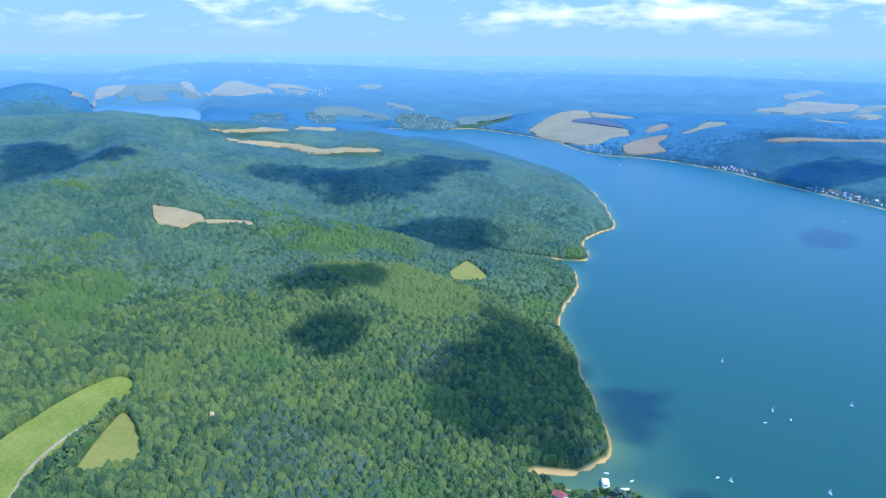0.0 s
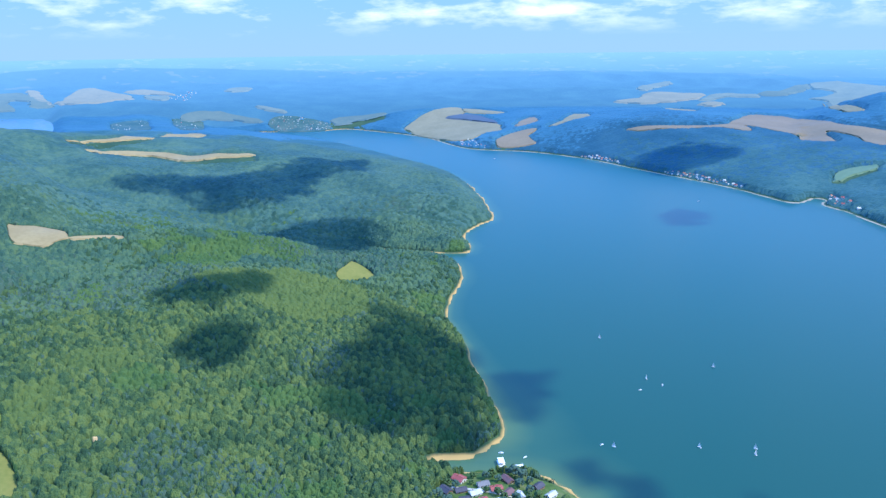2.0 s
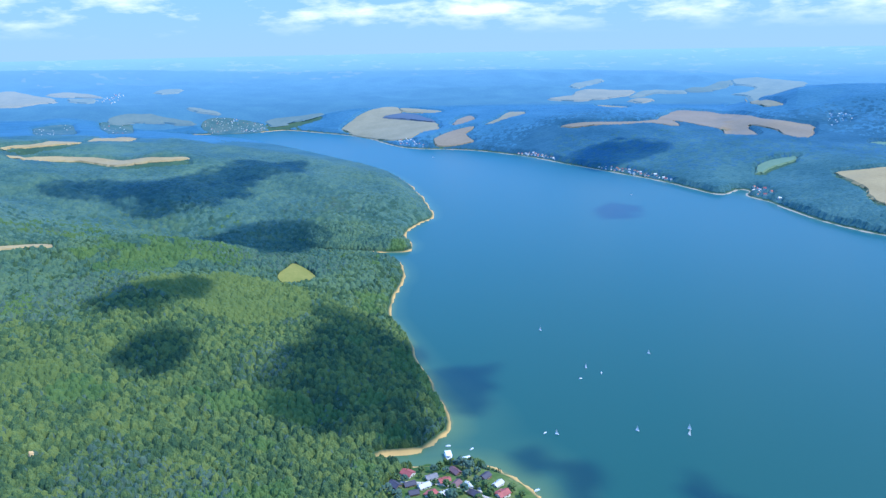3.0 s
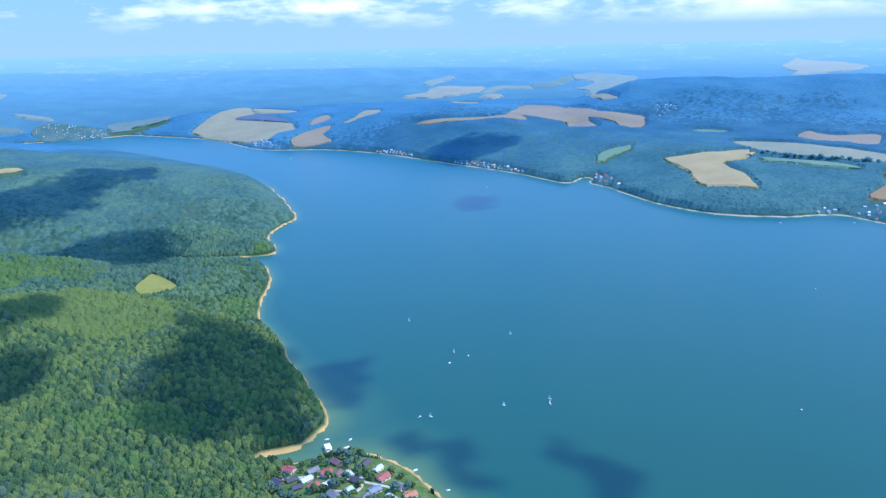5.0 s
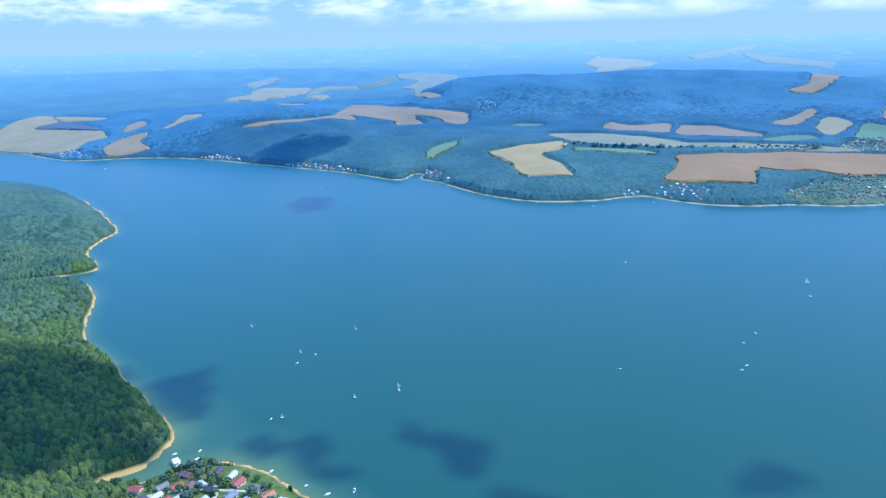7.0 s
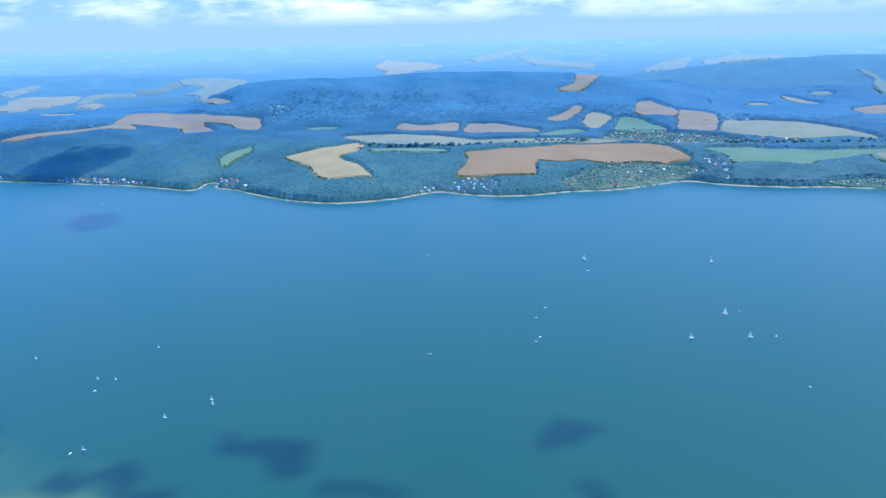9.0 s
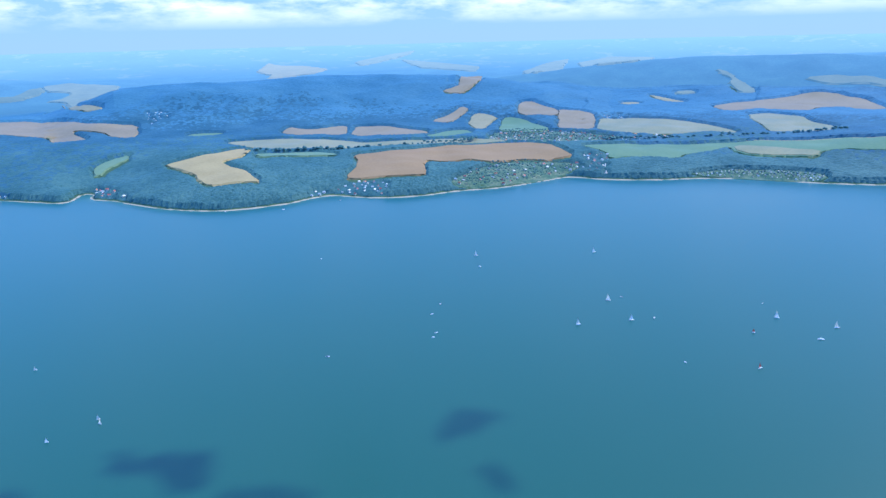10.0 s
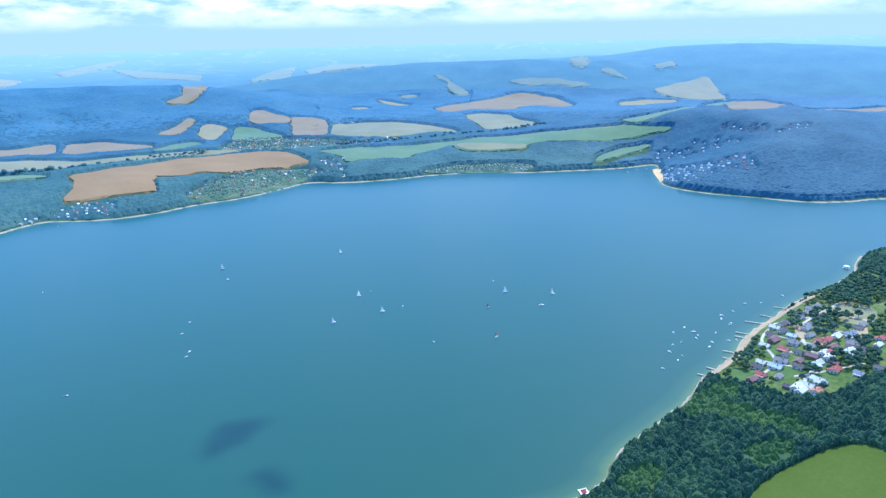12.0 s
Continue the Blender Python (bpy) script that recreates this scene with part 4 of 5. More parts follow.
hamlet([(1080, 1886), (1140, 1907), (1151, 1859), (1109, 1803), (1059, 1796)], 18, "wwl", 12)
hamlet([(251, 1938), (299, 1907), (339, 1822), (330, 1801), (293, 1857), (250, 1898)], 34, "wrtw", 9)
hamlet([(416, 1691), (478, 1617), (540, 1497), (537, 1479), (471, 1546), (415, 1657)], 40, "wrtww", 9)
hamlet([(676, 1397), (698, 1400), (677, 1322), (670, 1261), (651, 1302), (645, 1331)], 12, "wrtw", 9)
hamlet([(871, 956), (899, 966), (923, 950), (918, 937), (869, 941)], 7, "ww", 11)
hamlet(COTTAGES, 26, "wwrlw", 11)
hamlet(EAST_VILLAGE, 40, "wwrtl", 15)
hamlet(CAMP, 90, "wwwgl", 6.5)
hamlet(TOWN, 120, "wrtwgw", 10)
hamlet([(1698, 678), (1779, 588), (1755, 550), (1709, 561), (1627, 640)], 20, "wwgr", 13)
hamlet([(1952, 855), (2035, 840), (2037, 770), (1990, 759), (1930, 827)], 14, "wwg", 13)
hamlet(POINT, 46, "wwwlg", 10)
hamlet([(1470, -231), (1532, -250), (1527, -282), (1500, -323), (1462, -319), (1458, -271)], 20, "rwwt", 11)
hamlet([(1680, -107), (1731, -120), (1737, -197), (1682, -303), (1615, -302), (1649, -218), (1644, -145)], 20, "wwl", 20)
hamlet([(1754, -260), (1631, -366), (1679, -453), (1718, -455), (1683, -373), (1765, -273)], 16, "wwr", 18)
hamlet([(1397, 640), (1473, 651), (1484, 595), (1355, 540), (1339, 583)], 20, "wwrg", 12)
hamlet([(1954, 32), (2112, -8), (2378, -70), (2103, -80), (1926, -30), (1880, 12)], 16, "wwl", 16)
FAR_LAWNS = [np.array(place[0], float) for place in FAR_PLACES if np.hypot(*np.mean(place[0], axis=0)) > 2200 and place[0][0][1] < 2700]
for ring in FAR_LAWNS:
    drape("lawn", rounded(ring, 2), M["village_haze"], 2.0, 40, "green gardens of a far lakeside village", "lawn")
GARDENS = [np.array(rounded(g, 2)) for g in (LAWN_A, LAWN_B, CAMP, EAST_VILLAGE, TOWN)] + FAR_LAWNS
# trees drop low round each far house and towards the camera, so it shows
HOME_X, HOME_Y, HOME_CELL = -1700.0, -600.0, 4.0
HOMES = np.zeros((1050, 1000))
for _, spots in FAR_PLACES:
    for hx, hy, _ in spots:
        for back in range(4):
            i, j = int((hx * (1 - back * 4 / math.hypot(hx, hy)) - HOME_X) / HOME_CELL), int((hy * (1 - back * 4 / math.hypot(hx, hy)) - HOME_Y) / HOME_CELL)
            HOMES[i - 1:i + 2, j - 1:j + 2] = 1
for _ in range(2):
    HOMES = (HOMES + np.roll(HOMES, 1, 0) + np.roll(HOMES, -1, 0) + np.roll(HOMES, 1, 1) + np.roll(HOMES, -1, 1)) / 5


def at_home(x, y):
    """How near a far house a place lies: one beside it, nought away from it."""
    i, j = ((x - HOME_X) / HOME_CELL).astype(int), ((y - HOME_Y) / HOME_CELL).astype(int)
    ok = (i >= 0) & (j >= 0) & (i < HOMES.shape[0]) & (j < HOMES.shape[1])
    return ok * HOMES[np.where(ok, i, 0), np.where(ok, j, 0)]


def ball(level):
    bm = bmesh.new()
    bmesh.ops.create_icosphere(bm, subdivisions=level, radius=1.0)
    v = np.array([q.co for q in bm.verts])
    f_ = np.array([[q.index for q in p.verts] for p in bm.faces])
    bm.free()
    return v, f_


def mark_lie(me, x, y):
    """Keeps the lie of the land under each leaf, by which leaf masses face the light."""
    e_ = 14.0
    nx, ny = -(height(x + e_, y) - height(x - e_, y)) / (2 * e_), -(height(x, y + e_) - height(x, y - e_)) / (2 * e_)
    v_ = np.stack([1.4 * nx, 1.4 * ny, np.ones(len(x))], 1)
    v_ /= np.linalg.norm(v_, axis=1)[:, None]
    me.attributes.new("lie", "FLOAT_VECTOR", "POINT").data.foreach_set("vector", v_.astype(np.float32).ravel())


def mark_tree(me, value):
    """A number for each tree, by which its leaves differ from its neighbours'."""
    me.attributes.new("tree", "FLOAT", "POINT").data.foreach_set("value", np.asarray(value, np.float32))


def tops(x, y, gap, drop, uneven, seed):
    """Rounded crowns side by side: the height of the leaf roof at each point under its highest crown, and that tree's number."""
    u, v = x / gap, y / gap
    i, j = np.floor(u).astype(int), np.floor(v).astype(int)
    best, who = np.full(len(x), -1e9), np.zeros(len(x))
    for di in (-1, 0, 1):
        for dj in (-1, 0, 1):
            a, b = (i + di + seed * 17) % 256, (j + dj + seed * 29) % 256
            cx, cy = i + di + 0.08 + 0.84 * _table[a, b], j + dj + 0.08 + 0.84 * _table[(a + 91) % 256, (b + 53) % 256]
            far_off = ((u - cx) ** 2 + (v - cy) ** 2) * (0.75 + 0.7 * _table[(a + 7) % 256, (b + 131) % 256])
            z = uneven * (_table[(a + 37) % 256, (b + 11) % 256] - 0.5) - drop * 4 * far_off
            who = np.where(z > best, _table[(a + 3) % 256, (b + 77) % 256], who)
            best = np.maximum(best, z)
    return best, who


def crowns(name, x, y, size, mat, level, label, tall=1.0, clumps=1, smooth=False, roof=None):
    """Many tree crowns as one mesh: each of several leaf clumps, lumpy balls at the crown's own height."""
    v, f_ = ball(level)
    keep = v[f_].mean(1)[:, 2] > -0.45
    f_ = f_[keep]
    g = height(x, y)
    up = 0.75 + 0.4 * rng.rand(len(x))
    tall = np.broadcast_to(np.asarray(tall, float), np.shape(x))
    top = g + size * (0.55 + 0.5 * up) + 1.5 * rng.rand(len(x))
    if roof is not None:
        top = g + roof + rng.uniform(-1.3, 1.1, len(x)) * (1.0 if clumps > 1 else 0.4)
    if clumps > 1:
        pick = rng.normal(size=(len(x), clumps, 3))
        pick /= np.linalg.norm(pick, axis=2)[:, :, None]
        pick[:, :, 2] = np.abs(pick[:, :, 2]) * 0.9 - 0.3
        pick[:, 0] = (0, 0, 0.35)
        reach_ = size[:, None] * 0.29
        x = (x[:, None] + pick[:, :, 0] * reach_).ravel()
        y = (y[:, None] + pick[:, :, 1] * reach_).ravel()
        top = (top[:, None] + pick[:, :, 2] * reach_ * tall[:, None]).ravel()
        size = (size[:, None] * (0.40 + 0.2 * rng.rand(*pick.shape[:2]))).ravel()
        up, tall = np.repeat(up, clumps), np.repeat(tall, clumps)
    n_t = len(x)
    lump = 1 + (0.38 if roof is None else 0.34 if tall.max() > 0.46 else 0.16) * (rng.rand(n_t, len(v)) - 0.5) * 2
    turn_ = rng.rand(n_t) * 6.283
    c, s = np.cos(turn_)[:, None], np.sin(turn_)[:, None]
    vx, vy, vz = v[:, 0], v[:, 1], v[:, 2]
    half = size[:, None] / 2
    X = x[:, None] + (vx * c - vy * s) * lump * half
    Y = y[:, None] + (vx * s + vy * c) * lump * half
    Z = top[:, None] + vz * lump * (up * tall)[:, None] * half
    co = np.stack([X, Y, Z], -1).reshape(-1, 3).astype(np.float32)
    tri = (f_[None] + (np.arange(n_t) * len(v))[:, None, None]).reshape(-1)
    me = bpy.data.meshes.new(name)
    me.vertices.add(len(co))
    me.vertices.foreach_set("co", co.ravel())
    me.loops.add(len(tri))
    me.loops.foreach_set("vertex_index", tri.astype(np.int32))
    me.polygons.add(len(tri) // 3)
    me.polygons.foreach_set("loop_start", np.arange(0, len(tri), 3, dtype=np.int32))
    me.polygons.foreach_set("use_smooth", [smooth] * (len(tri) // 3))
    me.update(calc_edges=True)
    mark_lie(me, np.repeat(x, len(v)), np.repeat(y, len(v)))
    mark_tree(me, np.repeat(rng.rand(n_t), len(v)))
    me.materials.append(mat)
    return tagged(new(name, me), label, "trees", kind="stuff")


def across(x, y):
    """Above nought beyond the lake, below on the near side."""
    return (x + 350) * 0.879 + (y - 2400) * 0.477


def wooded(x, y, margin=3.5):
    """Which places bear trees: not the fields, gardens and shore, and on the plain beyond the lake only the belts."""
    ok = shore(x, y) > margin
    for ring in OPEN_LAND + VIEW_RIMS + GARDENS:
        near = ok & (x > ring[:, 0].min()) & (x < ring[:, 0].max()) & (y > ring[:, 1].min()) & (y < ring[:, 1].max())
        if near.any():
            k = np.nonzero(near)[0]
            ok[k[inside(x[k], y[k], ring)]] = False
    return ok


PLANTATIONS = [[(-330, 700), (-190, 640), (-130, 700), (-150, 780), (-250, 800)],
               [(-361, 433), (-363, 463), (-353, 485), (-333, 460), (-321, 420), (-340, 412)],
               [(-363, 507), (-352, 527), (-317, 526), (-295, 511), (-305, 494), (-339, 488)]]
SCRUB = [[(504, -147), (500, -171), (478, -208), (459, -225), (447, -214), (464, -179), (477, -156)],
         [(376, -80), (397, -93), (400, -110), (379, -113), (364, -93)],
         [(426, -166), (443, -187), (441, -200), (416, -197), (402, -174)],
         [(509, -126), (525, -147), (515, -161), (484, -150), (474, -133)]]
STANDS = {}


def stand_of(side):
    """Names which leaf colours a wood takes, tree by tree; farther sets hold painted haze."""
    def note(fn):
        STANDS[side] = fn
        return fn
    return note


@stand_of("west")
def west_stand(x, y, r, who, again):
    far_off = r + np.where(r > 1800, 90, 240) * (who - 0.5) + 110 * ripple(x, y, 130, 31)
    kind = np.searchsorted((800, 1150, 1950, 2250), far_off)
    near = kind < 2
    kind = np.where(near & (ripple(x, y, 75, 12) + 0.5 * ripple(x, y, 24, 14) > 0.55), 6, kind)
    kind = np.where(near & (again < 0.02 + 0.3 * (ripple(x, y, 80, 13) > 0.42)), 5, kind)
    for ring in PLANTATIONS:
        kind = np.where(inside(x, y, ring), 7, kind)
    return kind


@stand_of("shore")
def shore_stand(x, y, r, who, again):
    scrub = (ripple(x, y, 45, 21) > 0.66) & (r < 620)
    for ring in SCRUB:
        scrub |= inside(x, y, rounded(ring, 2))
    return np.where(scrub, 1, 0)


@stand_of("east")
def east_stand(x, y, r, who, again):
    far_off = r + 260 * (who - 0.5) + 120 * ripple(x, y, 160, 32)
    # woods towards the sun are coloured darker, as if backlit
    sunward = np.degrees(np.arctan2(x, y)) + 2 * ripple(x, y, 150, 51) > 93
    return np.where(far_off > 2150, 2, np.where((far_off > 1780) | sunward, 1, 0))


KINDS = {"west": ("leaves", "leaves_mid_haze", "leaves_head_haze", "leaves_far_haze", "leaves_ridge_haze", "leaves_pale", "leaves_young", "leaves_plant"),
         "shore": ("leaves_dark", "leaves_young"), "east": ("leaves_far_haze", "leaves_deep_haze", "leaves_ridge_haze")}


def canopy(name, side, lo, hi, b0, b1, fine, top, gap, drop, label):
    """The closed leaf roof of a wood: crown beside crown, each with its leaf clumps, and leafy flanks down to the ground."""
    radii = np.geomspace(lo, hi, int(math.log(hi / lo) / fine))
    ring_b = np.arange(radians(b0), radians(b1), fine * 0.9)
    r, a = np.meshgrid(radii, ring_b, indexing="ij")
    x, y = (r * np.sin(a)).ravel(), (r * np.cos(a)).ravel()
    shift = np.hypot(x, y) * fine * 0.3
    x, y = x + rng.uniform(-1, 1, len(x)) * shift, y + rng.uniform(-1, 1, len(x)) * shift
    ok = wooded(x, y, 2.2) & ((1 if side == "east" else -1) * across(x, y) > 0)
    n_b = len(ring_b)
    i, j = np.meshgrid(np.arange(len(radii) - 1), np.arange(n_b - 1), indexing="ij")
    quads = np.stack([i * n_b + j, i * n_b + j + 1, (i + 1) * n_b + j + 1, (i + 1) * n_b + j], -1).reshape(-1, 4)
    quads = quads[ok[quads].all(1)]
    used, back_to = np.unique(quads, return_inverse=True)
    x, y = x[used], y[used]
    faces = back_to.reshape(-1, 4)
    low, r = height(x, y), np.hypot(x, y)
    wx, wy = x + 1.3 * ripple(x, y, 6, 15), y + 1.3 * ripple(x, y, 6, 16)
    bulge, who = tops(wx, wy, gap, drop, drop * 1.5, 5)
    leafy, again = tops(wx, wy, gap * 0.34, drop * 0.24, drop * 0.4, 8)
    # crowns are flattened with distance, to look smoother from the camera
    z = low + top + bulge * (1 - 0.85 * step(r, *((900, 1550) if side == "east" else (1050, 1900)))) + leafy * (1 - step(r, 1300, 1900)) + 0.09 * top * ripple(x, y, 34, 42) + rng.uniform(-0.24, 0.24, len(x)) * drop * (1 - 0.7 * step(r, 900, 1500))
    kind = STANDS[side](x, y, r, who, again)
    if side != "shore":
        z = low + (z - low) * (1 - 0.9 * np.minimum(1, 1.15 * at_home(x, y)))
    if side == "shore":
        z = z - np.where(kind == 1, top * 0.38, 0)
    # flanks along the wood's edge
    pairs = np.concatenate([faces[:, [k, (k + 1) % 4]] for k in range(4)])
    code = np.sort(pairs, 1)
    _, first_at, count = np.unique(code[:, 0] * len(x) + code[:, 1], return_index=True, return_counts=True)
    rim = pairs[first_at[count == 1]]
    rim_v, rim_to = np.unique(rim, return_inverse=True)
    foot = rim_to.reshape(-1, 2) + len(x)
    flank = np.stack([rim[:, 1], rim[:, 0], foot[:, 0], foot[:, 1]], 1)
    lean_in = step(r, 900, 1300)
    beside = np.setdiff1d(np.unique(faces[np.isin(faces, rim_v).any(1)]), rim_v)
    z[beside] = low[beside] + (z[beside] - low[beside]) * (1 - 0.45 * lean_in[beside])
    z[rim_v] = low[rim_v] + (z[rim_v] - low[rim_v]) * rng.uniform(0.45, 0.8, len(rim_v)) * (1 - 0.82 * lean_in[rim_v])
    tree_no = np.clip(0.75 * who + 0.25 * again + 0.1 * (rng.rand(len(x)) - 0.5), 0, 1)
    x, y, z, tree_no = np.concatenate([x, x[rim_v]]), np.concatenate([y, y[rim_v]]), np.concatenate([z, low[rim_v] - 0.3]), np.concatenate([tree_no, tree_no[rim_v]])
    kind = np.concatenate([kind, kind[rim_v]])
    faces = np.concatenate([faces, flank])
    me = bpy.data.meshes.new(name)
    me.vertices.add(len(x))
    me.vertices.foreach_set("co", np.stack([x, y, z], 1).astype(np.float32).ravel())
    me.loops.add(faces.size)
    me.loops.foreach_set("vertex_index", faces.astype(np.int32).ravel())
    me.polygons.add(len(faces))
    me.polygons.foreach_set("loop_start", np.arange(0, faces.size, 4, dtype=np.int32))
    me.polygons.foreach_set("use_smooth", [lo > 1000] * len(faces))
    me.update(calc_edges=True)
    mark_lie(me, x, y)
    mark_tree(me, tree_no)
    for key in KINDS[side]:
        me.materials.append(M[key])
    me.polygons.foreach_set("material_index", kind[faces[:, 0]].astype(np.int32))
    return tagged(new(name, me), label, "trees", kind="stuff")


canopy("broadleaf_wood", "west", 325, 700, -56, 12, 0.0016, 7.0, 5.2, 2.2, "dense green broadleaf wood on hills above the lake")
canopy("broadleaf_wood", "west", 699, 1120, -56, 8, 0.0018, 7.0, 5.6, 2.2, "dense green broadleaf wood on slopes round a cove")
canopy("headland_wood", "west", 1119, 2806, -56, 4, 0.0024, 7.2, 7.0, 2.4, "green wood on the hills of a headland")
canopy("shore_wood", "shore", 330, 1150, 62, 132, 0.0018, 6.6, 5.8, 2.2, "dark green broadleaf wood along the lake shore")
canopy("far_wood", "east", 1000, 2806, -30, 112, 0.0025, 8.5, 8.0, 2.8, "wood along and behind the far shore, blued by painted haze")


# ---------------------------------------------------------------- parts and things
def part(name, bm, mat, parent=None, label="", smooth=False):
    me = bpy.data.meshes.new(name)
    bmesh.ops.recalc_face_normals(bm, faces=bm.faces[:])
    if smooth:
        for f_ in bm.faces:
            f_.smooth = True
    bm.to_mesh(me)
    bm.free()
    me.materials.append(mat)
    ob = new(name, me)
    if parent is not None:
        ob.parent = parent
    return tagged(ob, label)


def box(sx, sy, sz, at=(0, 0, 0), bm=None, bevel=0.0):
    """A box that stands on at."""
    made = bm or bmesh.new()
    vs = bmesh.ops.create_cube(made, size=1.0)["verts"]
    for v in vs:
        v.co = Vector((v.co.x * sx + at[0], v.co.y * sy + at[1], (v.co.z + 0.5) * sz + at[2]))
    if bevel:
        bmesh.ops.bevel(made, geom=list({e_ for v in vs for e_ in v.link_edges}), offset=bevel, segments=1, affect="EDGES")
    return made


def prism(profile, length, bm=None):
    """A profile in x and z drawn out along y."""
    made = bm or bmesh.new()
    a = [made.verts.new((px, -length / 2, pz)) for px, pz in profile]
    b = [made.verts.new((px, length / 2, pz)) for px, pz in profile]
    made.faces.new(a)
    made.faces.new(b[::-1])
    for k in range(len(a)):
        q = (k + 1) % len(a)
        made.faces.new((a[k], b[k], b[q], a[q]))
    return made


def on_land(x, y, sink=0.15):
    return float(max(height(np.array([x]), np.array([y]))[0], 0.2)) - sink


COLOUR = {"g": "grey", "d": "dark grey", "b": "blue-grey", "l": "pale blue", "p": "maroon", "r": "red", "w": "white", "n": "navy", "t": "terracotta"}


def house(roof, wide=6.4, long=9.4, tall=2.8, pitch=1.7, wall="render", style=0):
    """A small house: walls with gables, two roof slopes, a ridge, windows, a door and a chimney."""
    h = new("house")
    tagged(h, COLOUR[roof] + "-roofed small gabled house with " + ("brown boarded" if wall == "brown_wall" else "pale plastered") + " walls", "house", "lakeside houses")
    w2 = wide / 2
    part("wall", prism([(-w2, -1.2), (w2, -1.2), (w2, tall), (0, tall + pitch), (-w2, tall)], long), M[wall], h)
    over = 0.5
    run = math.hypot(w2, pitch)
    for side in (-1, 1):
        ex, ez = side * (w2 + over), tall - over * pitch / w2
        prof = [(0, tall + pitch + 0.06), (ex, ez + 0.06), (ex, ez + 0.26), (0, tall + pitch + 0.28)]
        part("roof", prism(prof, long + 2 * over), M["roof_" + roof], h)
    part("ridge", box(0.35, long + 2 * over, 0.16, (0, 0, tall + pitch + 0.2)), M["roof_" + roof], h)
    for k, (ax, ay, sx, sy) in enumerate(((w2, -long * 0.25, 0.12, 1.2), (w2, long * 0.22, 0.12, 1.2), (-w2, -long * 0.2, 0.12, 1.2), (-w2, long * 0.25, 0.12, 1.2), (-1.2, long / 2, 1.1, 0.12), (1.2, -long / 2, 1.1, 0.12), (-1.1, -long / 2, 1.1, 0.12))):
        win = part("window", box(sx, sy, 1.2, (ax, ay, 1.0)), M["glass"], h)
        part("sill", box(sx + 0.15, sy + 0.15, 0.1, (ax, ay, 0.9)), M["render"], win)
    part("door", box(1.0, 0.14, 2.0, (1.2, long / 2, 0.05)), M["brown_wall"], h)
    if style != 1:
        part("chimney", box(0.6, 0.6, 1.5, (w2 * 0.4, long * 0.18, tall + pitch * 0.55)), M["tan"], h)
    if style == 2:
        part("terrace", box(2.6, long * 0.8, 0.6, (w2 + 1.3, 0, -0.3)), M["timber"], h)
        part("awning", prism([(w2, tall - 0.3), (w2 + 2.6, tall - 0.9), (w2 + 2.6, tall - 0.78), (w2, tall - 0.15)], long * 0.8), M["roof_" + roof], h)
    return h


def settle(kinds, spots, turn_, jitter=12, size=(0.85, 1.2)):
    """Houses on their spots: the first of each kind is moved, the rest are copies."""
    for x_, y_, key in spots:
        a = turn_ + rng.choice([0, 90]) + rng.uniform(-jitter, jitter)
        s_ = rng.uniform(*size)
        m = pose(x_, y_, on_land(x_, y_), 0, 0, a) @ Matrix.Diagonal((s_, s_ * rng.uniform(0.9, 1.15), s_, 1))
        if key not in kinds:
            kinds[key] = house(key, wall="brown_wall" if key in "pn" else "render", style="gdblprwnt".index(key) % 3)
            kinds[key].matrix_basis = m
        else:
            c_ = copy_thing(kinds[key], pose(0, 0, 0))
            c_.matrix_basis = m


HOUSES_A = [(-20, 412, "r"), (-3, 406, "g"), (6, 400, "r"), (14, 413, "p"), (22, 393, "w"), (14, 395, "p"), (26, 383, "n"), (35, 407, "n"), (43, 398, "w"), (45, 385, "r"), (54, 373, "g"), (37, 370, "b"),
            (47, 360, "w"), (60, 361, "t"), (68, 350, "w"), (19, 371, "l"), (6, 383, "w"), (-8, 394, "w"), (-18, 397, "n"), (-15, 385, "n"), (-3, 382, "r"), (-28, 395, "n"), (29, 360, "g"), (-50, 399, "n"), (9, 366, "g")]
HOUSES_B = [(739, -278, "g"), (728, -267, "g"), (714, -258, "b"), (705, -276, "g"), (696, -243, "g"), (670, -234, "d"), (655, -240, "l"), (643, -222, "p"), (635, -238, "g"), (630, -212, "w"), (622, -227, "r"),
            (612, -238, "d"), (605, -225, "d"), (592, -220, "g"), (591, -234, "p"), (601, -247, "p"), (578, -232, "d"), (578, -213, "l"), (588, -203, "w"), (561, -199, "r"), (549, -190, "p"), (625, -251, "g"),
            (637, -262, "r"), (621, -268, "p"), (608, -262, "r"), (650, -278, "w"), (651, -291, "b"), (625, -286, "g"), (610, -289, "d"), (600, -277, "w"), (597, -260, "w")]
HOUSES_C = [(570, -259, "r"), (561, -275, "b"), (571, -293, "d"), (577, -246, "w"), (535, -216, "n"), (543, -242, "w"), (527, -224, "w"), (526, -236, "t"), (624, -306, "w"), (641, -313, "r"), (672, -302, "d"), (675, -257, "b"), (681, -229, "w"),
            (690, -262, "g"), (655, -256, "g"), (660, -222, "d"), (556, -212, "g"), (585, -262, "p")]
proto = {}
settle(proto, HOUSES_A, 35, 20, (0.68, 0.95))
settle(proto, HOUSES_B, 55, 8, (0.9, 1.15))
settle(proto, HOUSES_C, 55, 8, (0.8, 1.05))
HOUSES_D = [(721, -259, 'n'), (740, -274, 'g'), (749, -281, 'g'), (715, -279, 'd'), (692, -238, 'd'), (683, -259, 'b'), (641, -268, 'r'), (656, -292, 'b'), (633, -288, 'g'), (618, -283, 'd'), (681, -307, 'g'), (646, -222, 'p'), (607, -258, 'w'), (584, -248, 'l'), (578, -198, 'd')]
